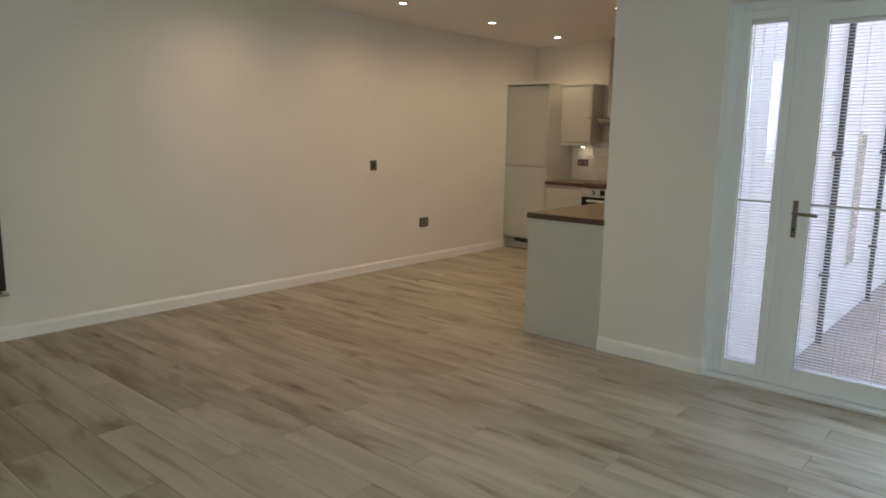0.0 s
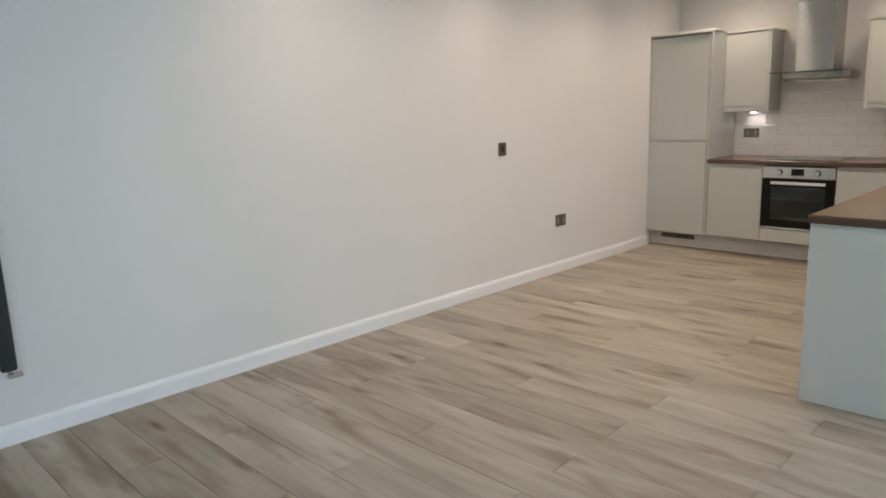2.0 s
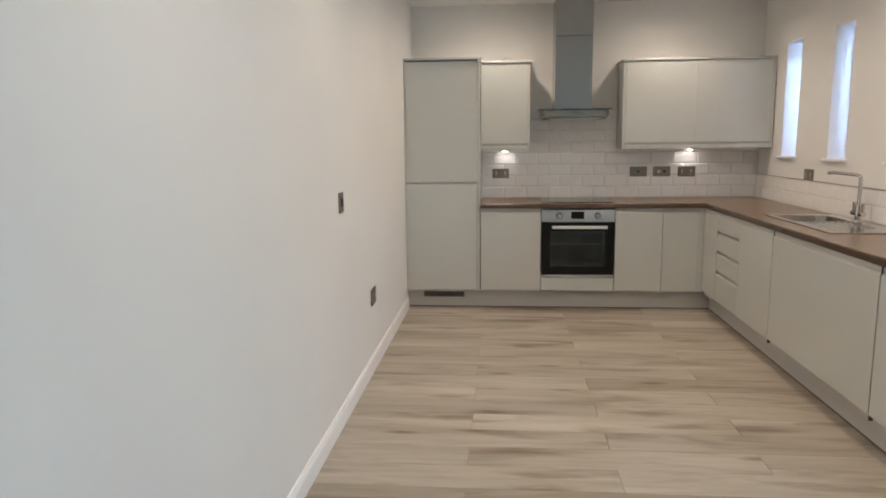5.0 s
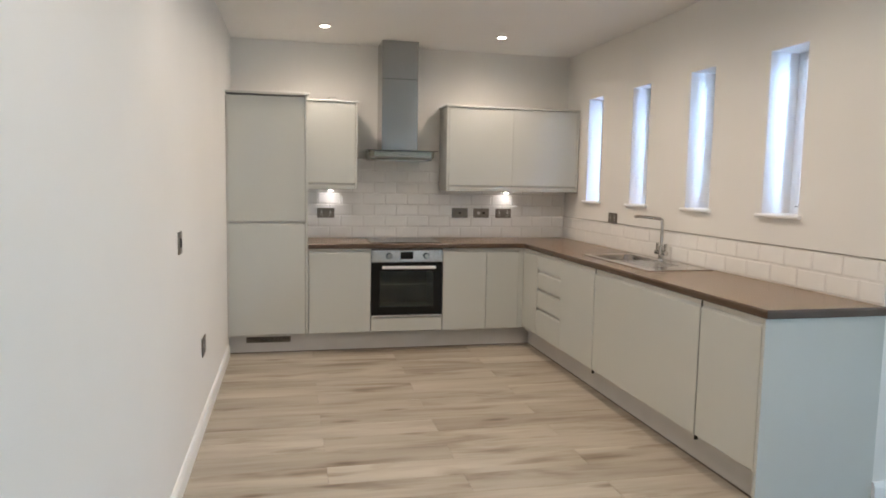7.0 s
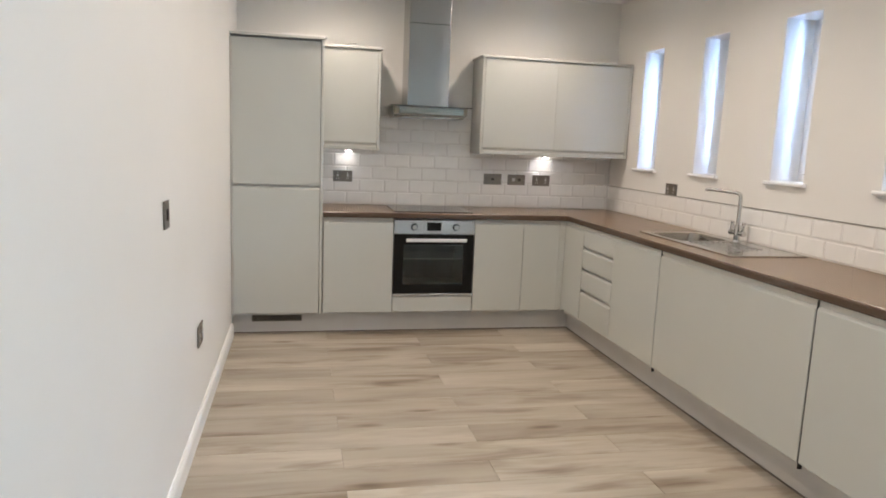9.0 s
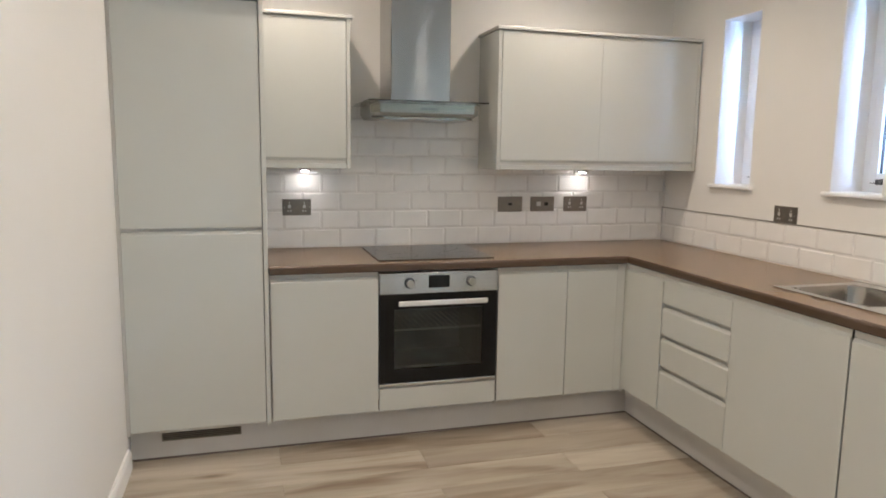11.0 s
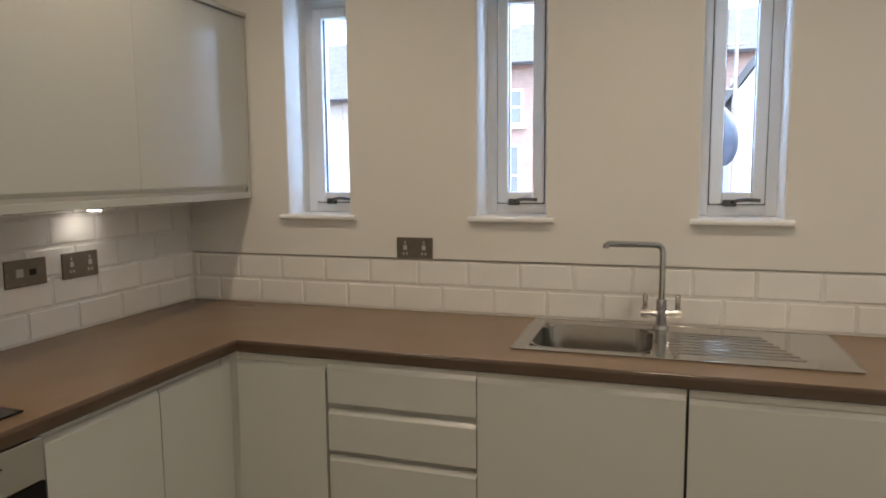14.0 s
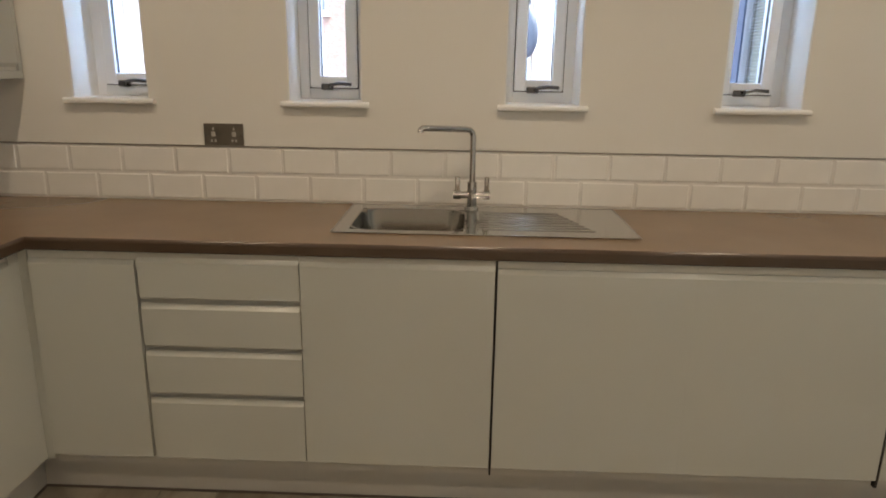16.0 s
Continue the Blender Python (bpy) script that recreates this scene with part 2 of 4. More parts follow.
def cyl(bm, base, tip, r0, r1=None, seg=20, caps=True):
    base, tip = Vector(base), Vector(tip)
    r1 = r0 if r1 is None else r1
    way = tip - base
    m = Matrix.Translation((base + tip) / 2) @ way.to_track_quat("Z", "Y").to_matrix().to_4x4()
    bmesh.ops.create_cone(bm, cap_ends=caps, segments=seg, radius1=r0, radius2=r1, depth=way.length, matrix=m)
    return bm


def tube(points, radius, seg=12):
    """A round bar that follows the points."""
    bm = bmesh.new()
    pts = [Vector(p) for p in points]
    rings = []
    for i, p in enumerate(pts):
        way = (pts[min(i + 1, len(pts) - 1)] - pts[max(i - 1, 0)]).normalized()
        side = way.orthogonal().normalized() if i == 0 else (last - way * last.dot(way)).normalized()
        last = side
        up = way.cross(side)
        rings.append([bm.verts.new(p + radius * (math.cos(a) * side + math.sin(a) * up)) for a in (2 * math.pi * k / seg for k in range(seg))])
    for a, b in zip(rings, rings[1:]):
        for k in range(seg):
            bm.faces.new((a[k], a[(k + 1) % seg], b[(k + 1) % seg], b[k]))
    bm.faces.new(rings[0][::-1])
    bm.faces.new(rings[-1])
    bmesh.ops.recalc_face_normals(bm, faces=bm.faces)
    return bm


def framed(x0, x1, z0, z1, a0, a1, b0, b1, y0, y1):
    """A flat plate with a square opening through it, in one piece."""
    bm = bmesh.new()
    outer, inner = ((x0, z0), (x1, z0), (x1, z1), (x0, z1)), ((a0, b0), (a1, b0), (a1, b1), (a0, b1))
    o0, i0, i1, o1 = [[bm.verts.new((x, y, z)) for x, z in ring] for ring, y in ((outer, y0), (inner, y0), (inner, y1), (outer, y1))]
    for p, q in ((o0, i0), (i0, i1), (i1, o1), (o1, o0)):
        for k in range(4):
            bm.faces.new((p[k], p[(k + 1) % 4], q[(k + 1) % 4], q[k]))
    bmesh.ops.recalc_face_normals(bm, faces=bm.faces)
    return bm


def part(name, bm, material, parent=None, label="", smooth=False, m=None):
    me = bpy.data.meshes.new(name)
    bm.to_mesh(me)
    bm.free()
    me.materials.append(material)
    if smooth:
        me.shade_smooth()
        me.set_sharp_from_angle(angle=radians(35))
    ob = new(name, me)
    if parent is not None:
        ob.parent = parent
    if m is not None:
        ob.matrix_basis = m
    if label:
        ob["label"] = label
    return ob


def thing(name, label, category, m=None, group="", kind=""):
    ob = new(name)
    ob.empty_display_size = 0.1
    if m is not None:
        ob.matrix_basis = m
    return tagged(ob, label, category, group, kind)


# ---- the room ----
KX, BY, LZ = 3.045, 8.0, 2.61          # kitchen width, back wall, ceiling
DY = 4.33                              # wall with the glazed door
RX, RY = 6.3, -1.6                     # living end, closed by plain walls
WINDOWS = [(7.240, 7.522), (6.463, 6.730), (5.684, 5.953), (4.905, 5.190)]
SILL, HEAD, OUT = 1.291, 2.175, 3.40
GROUND = -0.9
FL = 0.026                             # top of the planks

part("ceiling", boxes((-0.3, OUT, DY + 0.27, BY + 0.3, LZ, LZ + 0.2), (-0.3, RX + 0.3, RY - 0.3, DY + 0.27, LZ, LZ + 0.2)), CEIL)
tagged(bpy.data.objects["ceiling"], "smooth white painted plaster ceiling", "ceiling", kind="structure")
floor = tagged(part("floor", boxes((0, KX, DY, BY, -0.2, FL - 0.006), (0, RX, RY, DY, -0.2, FL - 0.006)), SUBFLOOR), "grey-beige wood-effect plank floor", "floor", kind="structure")


def wall(name, rows, label="plain white painted plaster wall", material=WALL):
    return tagged(part(name, boxes(*rows), material), label, "wall", kind="structure")


wall("wall_west", [(-0.3, 0, RY - 0.3, BY + 0.3, -0.9, LZ)])
wall_north = wall("wall_north", [(0, OUT, BY, BY + 0.3, -0.9, LZ)])
rows = [(KX, OUT - 0.012, DY, BY, -0.9, SILL - 0.02), (KX, OUT - 0.012, DY, BY, HEAD, LZ)]
edges_y = [DY] + [v for a, b in sorted(WINDOWS) for v in (a, b)] + [BY]
for a, b in zip(edges_y[0::2], edges_y[1::2]):
    rows.append((KX, OUT - 0.012, a, b, SILL - 0.02, HEAD))
wall_east = wall("wall_east", rows, "white painted wall with four slit windows")
DL, DR, DT = 3.745, 5.75, 2.24
wall("wall_door", [(OUT - 0.012, DL, DY, DY + 0.27, -0.9, LZ), (DL, DR, DY, DY + 0.27, DT, LZ), (DR, RX, DY, DY + 0.27, -0.9, LZ), (DL, DR, DY + 0.02, DY + 0.27, -0.9, -0.03)], "white painted wall round the glazed door")
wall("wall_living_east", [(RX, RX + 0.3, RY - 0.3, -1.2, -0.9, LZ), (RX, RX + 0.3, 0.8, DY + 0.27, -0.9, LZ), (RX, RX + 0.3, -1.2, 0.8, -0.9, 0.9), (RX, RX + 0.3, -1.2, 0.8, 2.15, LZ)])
wall("wall_south", [(0, RX, RY - 0.3, RY, -0.9, LZ)])
# unseen window added round the fill lamp, its place and size are assumed
assumed_window = thing("window_5", "assumed unseen wide white window, added to hold the daylight lamp", "window", kind="structure")
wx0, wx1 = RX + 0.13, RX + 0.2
part("window_frame", boxes((wx0, wx1, -1.2, -1.14, 0.9, 2.15), (wx0, wx1, 0.74, 0.8, 0.9, 2.15), (wx0, wx1, -1.14, 0.74, 0.9, 0.96), (wx0, wx1, -1.14, 0.74, 2.09, 2.15), (wx0, wx1, -0.23, -0.17, 0.96, 2.09)), UPVC, assumed_window)
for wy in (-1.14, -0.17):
    part("pane", boxes((RX + 0.16, RX + 0.166, wy, wy + 0.91, 0.96, 2.09)), GLASS, assumed_window).visible_shadow = False


def skirting(name, length, m):
    prof = [(0, FL), (-0.018, FL), (-0.018, 0.098), (-0.015, 0.108), (-0.011, 0.114), (-0.008, 0.120), (0, 0.120)]
    ob = part(name, prism(prof, 0, length), TRIM, m=m)
    return tagged(ob, "white painted moulded skirting board", "skirting board", kind="structure")


skirting("baseboard", 7.40 - RY, pose(0, 7.40, 0, 0, 0, -90) @ Matrix.Diagonal((1, -1, 1, 1)))
skirting("baseboard", DL - KX + 0.018, pose(KX, DY, 0))
skirting("baseboard", 0.073, pose(DL, DY + 0.073, 0, 0, 0, -90) @ Matrix.Diagonal((1, -1, 1, 1)))
skirting("baseboard", RX - DR, pose(DR, DY, 0))
skirting("baseboard", DY - RY, pose(RX, DY, 0, 0, 0, -90))
skirting("baseboard", RX, pose(0, RY, 0) @ Matrix.Diagonal((1, -1, 1, 1)))


# ---- slit windows ----
def slit_window(n, y0, y1):
    w = thing(f"window_{n}", "narrow white plastic casement window in a deep reveal", "window", kind="structure")
    fx0, fx1 = 3.222, 3.292
    part("reveal_lining", boxes((KX + 0.002, fx0, y0, y0 + 0.004, SILL, HEAD), (KX + 0.002, fx0, y1 - 0.004, y1, SILL, HEAD), (KX + 0.002, fx0, y0, y1, HEAD - 0.004, HEAD)), TRIM, w)
    sill = prism([(-0.022, -0.019), (-0.026, -0.014), (-0.026, -0.006), (-0.020, 0.0), (fx1 - KX, 0.0), (fx1 - KX, -0.019)], y0 - 0.025, y1 + 0.025)
    bmesh.ops.transform(sill, verts=sill.verts, matrix=Matrix(((0, 1, 0, KX), (1, 0, 0, 0), (0, 0, 1, SILL), (0, 0, 0, 1))))
    bmesh.ops.recalc_face_normals(sill, faces=sill.faces)
    part("window_sill", sill, TRIM, w, "white rounded sill board")
    f = 0.040
    part("window_frame", boxes((fx0, fx1, y0, y0 + f, SILL, HEAD), (fx0, fx1, y1 - f, y1, SILL, HEAD), (fx0, fx1, y0 + f, y1 - f, SILL, SILL + f), (fx0, fx1, y0 + f, y1 - f, HEAD - f, HEAD), bevel=0.003), UPVC, w)
    g, s = f + 0.003, 0.042
    a0, a1, b0, b1 = y0 + g, y1 - g, SILL + g, HEAD - g
    sx = fx0 - 0.012
    part("gasket_line", boxes((fx0 + 0.002, fx0 + 0.01, y0 + f - 0.001, y1 - f + 0.001, SILL + f - 0.001, SILL + f + 0.004), (fx0 + 0.002, fx0 + 0.01, y0 + f - 0.001, y0 + f + 0.004, SILL + f, HEAD - f), (fx0 + 0.002, fx0 + 0.01, y1 - f - 0.004, y1 - f + 0.001, SILL + f, HEAD - f)), GASKET, w)
    sash = part("sash", boxes((sx, fx1 - 0.02, a0, a0 + s, b0, b1), (sx, fx1 - 0.02, a1 - s, a1, b0, b1), (sx, fx1 - 0.02, a0 + s, a1 - s, b0, b0 + s), (sx, fx1 - 0.02, a0 + s, a1 - s, b1 - s, b1), bevel=0.005), UPVC, w)
    part("gasket", boxes((sx + 0.014, sx + 0.03, a0 + s, a0 + s + 0.0022, b0 + s, b1 - s), (sx + 0.014, sx + 0.03, a1 - s - 0.0022, a1 - s, b0 + s, b1 - s)), GASKET, sash)
    pane = part("pane", boxes((sx + 0.02, sx + 0.026, a0 + s, a1 - s, b0 + s, b1 - s)), GLASS, w)
    pane.visible_shadow = False
    ym, zh = (y0 + y1) / 2 + 0.012, SILL + 0.047
    h = part("window_handle", boxes((sx - 0.012, sx, ym - 0.012, ym + 0.034, zh - 0.012, zh + 0.012), bevel=0.004), HANDLE, w, "grey metal casement handle")
    part("lever", tube([(sx - 0.012, ym, zh), (sx - 0.03, ym - 0.006, zh + 0.008), (sx - 0.034, ym - 0.04, zh + 0.013), (sx - 0.032, ym - 0.085, zh + 0.010)], 0.0065), HANDLE, h, smooth=True)


for k, (a, b) in enumerate(WINDOWS):
    slit_window(k + 1, a, b)


# ---- glazed door with blinds between the panes ----
def glazed_door():
    d = thing("door_1", "white plastic glazed door with side light and slatted blinds, closed", "door", kind="structure")
    y0, y1 = DY + 0.075, DY + 0.145
    part("reveal_lining", boxes((DL, DL + 0.004, DY + 0.002, y0, 0, DT), (DL, DR, DY + 0.002, y0, DT - 0.004, DT)), TRIM, d)
    part("threshold", boxes((DL, DR, DY + 0.0, DY + 0.16, -0.028, 0.045), bevel=0.004), UPVC, d)
    part("door_frame", boxes((DL, DL + 0.06, y0, y1, 0.045, DT), (DR - 0.06, DR, y0, y1, 0.045, DT), (DL + 0.06, DR - 0.06, y0, y1, DT - 0.05, DT), (4.10, 4.155, y0, y1, 0.045, DT - 0.05), bevel=0.004), UPVC, d)
    # the second leaf is unseen, it fills the half that holds the lamp
    for name, a, b, left, right in (("side_light", DL + 0.06, 4.10, 0.05, 0.05), ("door_leaf", 4.155, 4.93, 0.095, 0.095), ("door_leaf", 4.93, DR - 0.06, 0.095, 0.06)):
        z0, z1 = 0.048, DT - 0.053
        rail = 0.09 if name == "side_light" else 0.115
        top = 0.05 if name == "side_light" else 0.085
        yy = y0 - 0.010
        leaf = part(name, boxes((a, a + left, yy, y1 - 0.01, z0, z1), (b - right, b, yy, y1 - 0.01, z0, z1), (a + left, b - right, yy, y1 - 0.01, z0, z0 + rail), (a + left, b - right, yy, y1 - 0.01, z1 - top, z1), bevel=0.004), UPVC, d)
        ga, gb, gz0, gz1 = a + left, b - right, z0 + rail, z1 - top
        yo = y1 - 0.01
        part("outer_cladding", boxes((a, ga, yo + 0.0005, yo + 0.012, z0, z1), (gb, b, yo + 0.0005, yo + 0.012, z0, z1), (ga, gb, yo + 0.0005, yo + 0.012, z0, gz0), (ga, gb, yo + 0.0005, yo + 0.012, gz1, z1)), CLAD, leaf, "blue-grey outer face")
        for yo in (0.020, 0.046):
            pane = part("pane", boxes((ga, gb, yy + yo, yy + yo + 0.004, gz0, gz1)), GLASS, leaf)
            pane.visible_shadow = False
        slats = bmesh.new()
        z = gz0 + 0.008
        while z < gz1 - 0.03:
            v = [slats.verts.new(p) for p in ((ga, yy + 0.028, z), (gb, yy + 0.028, z), (gb, yy + 0.034, z + 0.003), (ga, yy + 0.034, z + 0.003), (gb, yy + 0.041, z + 0.0035), (ga, yy + 0.041, z + 0.0035))]
            slats.faces.new((v[0], v[1], v[2], v[3]))
            slats.faces.new((v[3], v[2], v[4], v[5]))
            z += 0.0175
        ob = part("blind_slats", slats, SLAT, leaf, "white tilted blind slats")
        ob.modifiers.new("thick", "SOLIDIFY").thickness = 0.0006
        ob["kind"] = "stuff"
        part("blind_headrail", boxes((ga, gb, yy + 0.026, yy + 0.044, gz1 - 0.022, gz1)), SLAT, leaf)
        part("glazing_bar", boxes((ga, gb, yy + 0.012, yy + 0.020, 1.108, 1.120)), RAIL, leaf)
        part("ladder_cord", boxes(*[(cx, cx + 0.002, yy + 0.026, yy + 0.028, gz0, gz1) for cx in ((ga * 2 + gb) / 3, (ga + gb * 2) / 3)]), SLAT, leaf)
        part("gasket", boxes((ga, ga + 0.004, yy + 0.012, yy + 0.02, gz0, gz1), (gb - 0.004, gb, yy + 0.012, yy + 0.02, gz0, gz1)), RAIL, leaf)
        if name == "door_leaf" and a < 4.5:
            hx = a + 0.028
            h = part("door_handle", boxes((hx - 0.014, hx + 0.014, yy - 0.010, yy, 0.925, 1.135), bevel=0.005), NICKEL, leaf, "dark brushed metal lever handle")
            part("lever", tube([(hx, yy - 0.008, 1.065), (hx, yy - 0.045, 1.065), (hx + 0.012, yy - 0.055, 1.065), (hx + 0.06, yy - 0.056, 1.063), (hx + 0.125, yy - 0.053, 1.060)], 0.0095), NICKEL, h, smooth=True)
            part("keyhole", cyl(bmesh.new(), (hx, yy - 0.0115, 0.97), (hx, yy - 0.009, 0.97), 0.008), DARK, h)


glazed_door()


# ---- fitted kitchen ----
FY, FX, DOORT = 7.40, 2.44, 0.019       # front planes of the two runs
WT, WB = 0.922, 0.884                   # worktop top and underside


def j_front(width, z0, z1):
    """A flat gloss front whose top edge is scooped behind a thin lip."""
    t = DOORT
    prof = [(0.0015, z0), (0, z0 + 0.002), (0, z1 - 0.014), (0.0015, z1 - 0.011), (0.0085, z1 - 0.0005), (0.0105, z1), (0.0115, z1 - 0.004), (0.012, z1 - 0.020), (0.0145, z1 - 0.024), (0.017, z1 - 0.020), (0.0175, z1 - 0.004), (t, z1), (t, z0)]
    return prism(prof, 0.0006, width - 0.0006)


def slab(width, z0, z1):
    return boxes((0.0006, width - 0.0006, 0, DOORT, z0, z1), bevel=0.0018)


def base_unit(name, label, m, width, fronts, gap_left=0.0, recess=True, body_top=0.882):
    """Local x runs along the front, -y is the front. fronts: (name, x0, x1, z0, z1)."""
    u = thing(name, label, "kitchen cabinet", m, "base cabinets")
    part("body", boxes((0.0, width, DOORT + 0.002, 0.56, 0.172, body_top)), CARCASS, u)
    if recess:
        part("recess_rail", boxes((0.0, width, DOORT - 0.010, DOORT + 0.0015, 0.858, WB - 0.002)), RAIL, u, "shaded grey rail under the worktop")
    for pn, x0, x1, z0, z1 in fronts:
        part(pn, j_front(x1 - x0, z0, z1), GLOSS, u, m=pose(x0, 0, 0))
    # black strip stands in for the shade in the open gap
    if gap_left:
        part("dark_gap", boxes((-0.0005, gap_left, 0.004, DOORT + 0.0015, 0.18, 0.880)), DARK, u)
    return u


ZB, ZS, ZT = 0.190, 0.206, 0.856          # front bottoms of the back and the window run, front tops
base_unit("base_cabinet", "light grey gloss base cabinet beside the tall housing", pose(0.626, FY, 0), 0.50, [("door", 0.004, 0.5, ZB, ZT)])
base_unit("base_cabinet", "narrow light grey gloss base cabinet beside the oven", pose(1.73, FY, 0), 0.38, [("door", 0.003, 0.379, ZB, ZT)])
base_unit("corner_cabinet", "light grey gloss corner cabinet with narrow door", pose(2.112, FY, 0), 0.30, [("door", 0.0, 0.285, ZB, ZT)])
SIDE = -90
base_unit("corner_cabinet", "light grey gloss corner cabinet under the worktop", pose(FX, 7.375, 0, 0, 0, SIDE), 0.325, [("door", 0.0, 0.32, ZS, ZT)])
part("corner_post", boxes((2.3985, FX + 0.03, FY + 0.002, FY + 0.03, ZB, 0.882), (FX + 0.002, FX + 0.03, 7.3765, FY + 0.0015, ZB, 0.882)), GLOSS)
tagged(bpy.data.objects["corner_post"], "light grey corner post between the cabinets", "corner post")
base_unit("drawer_cabinet", "light grey gloss cabinet with four handleless drawers", pose(FX, 7.05, 0, 0, 0, SIDE), 0.484,
          [("drawer_front", 0.003, 0.483, 0.742, 0.866), ("drawer_front", 0.003, 0.483, 0.589, 0.722), ("drawer_front", 0.003, 0.483, 0.433, 0.570), ("drawer_front", 0.003, 0.483, ZS, 0.412)])
base_unit("sink_cabinet", "light grey gloss cabinet under the sink", pose(FX, 6.565, 0, 0, 0, SIDE), 0.573, [("door", 0.0, 0.572, ZS, ZT + 0.008)], body_top=0.74)
base_unit("appliance_cabinet", "light grey gloss integrated appliance door with dark side gap", pose(FX, 5.991, 0, 0, 0, SIDE), 0.578, [("door", 0.005, 0.5795, ZS, ZT)], gap_left=0.005)
base_unit("base_cabinet", "wide light grey gloss base cabinet", pose(FX, 5.412, 0, 0, 0, SIDE), 0.612, [("door", -0.0005, 0.611, ZS, ZT)])
base_unit("base_cabinet", "light grey gloss base cabinet at the end of the run", pose(FX, 4.80, 0, 0, 0, SIDE), 0.45, [("door", 0.008, 0.449, ZS, ZT)], gap_left=0.008)
part("end_panel", boxes((FX, KX - 0.001, DY - 0.002, DY + 0.018, FL + 0.0005, WB - 0.001), bevel=0.0015), GLOSS)
tagged(bpy.data.objects["end_panel"], "light grey gloss end panel closing the cabinet run", "end panel")

# plinths
part("plinth", boxes((0.003, 2.546, 7.478, 7.494, FL + 0.0005, 0.170), bevel=0.001), PLINTH)
tagged(bpy.data.objects["plinth"], "grey plinth board under the back cabinets", "plinth", "plinth boards")
part("plinth", boxes((2.528, 2.544, DY + 0.02, 7.477, FL + 0.0005, 0.170), bevel=0.001), PLINTH)
tagged(bpy.data.objects["plinth.001"], "grey plinth board under the window cabinets", "plinth", "plinth boards")
# brown-grey strip, the plinth's shadow line at the floor is put into its colour
FLOORSHADE = plain("brown_grey_floor_shade", (0.13, 0.105, 0.09), 0.6)
part("seal_strip", boxes((0.003, 2.527, 7.475, 7.4775, FL + 0.0005, FL + 0.009)), FLOORSHADE, bpy.data.objects["plinth"], "dark strip standing in for the shadow gap along the floor")
part("seal_strip", boxes((2.525, 2.5275, DY + 0.02, 7.4745, FL + 0.0005, FL + 0.009)), FLOORSHADE, bpy.data.objects["plinth.001"], "dark strip standing in for the shadow gap along the floor")
vent = thing("plinth_vent", "dark slotted ventilation grille in the plinth", "vent", pose(0.135, 7.478, 0.112))
part("backing", boxes((0, 0.35, -0.003, -0.001, 0, 0.052)), DARK, vent)
part("frame", boxes((0, 0.35, -0.008, -0.003, 0, 0.006), (0, 0.35, -0.008, -0.003, 0.046, 0.052), (0, 0.006, -0.008, -0.003, 0.006, 0.046), (0.344, 0.35, -0.008, -0.003, 0.006, 0.046)), NICKEL, vent)
for k in range(4):
    part("slat", boxes((0.006, 0.344, -0.007, -0.003, 0.011 + 0.009 * k, 0.014 + 0.009 * k)), NICKEL, vent)

# tall housing
tall = thing("tall_cabinet", "tall light grey gloss fridge housing with two doors", "kitchen cabinet", pose(0, FY, 0))
part("body", boxes((0.004, 0.60, DOORT + 0.002, 0.598, 0.172, 2.063)), CARCASS, tall)
part("side_panel", boxes((0.602, 0.622, 0.0, 0.598, 0.172, 2.083), bevel=0.0015), GLOSS, tall)
part("filler", boxes((0.001, 0.0145, 0.004, DOORT, 0.172, 2.063)), CARCASS, tall)
part("door", j_front(0.582, ZB, 1.084), GLOSS, tall, m=pose(0.016, 0, 0))
part("door", slab(0.582, 1.100, 2.070), GLOSS, tall, m=pose(0.016, 0, 0))
part("cornice", boxes((0.002, 0.622, -0.012, 0.30, 2.084, 2.100), bevel=0.002), GLOSS, tall)
part("board_offcut", boxes((0, 0.30, 0, 0.20, 0, 0.012), bevel=0.002), PAPER, m=pose(0.34, 7.40, 2.1012, 0, 0, 4))
tagged(bpy.data.objects["board_offcut"], "loose white board offcut lying on the tall cabinet", "board")


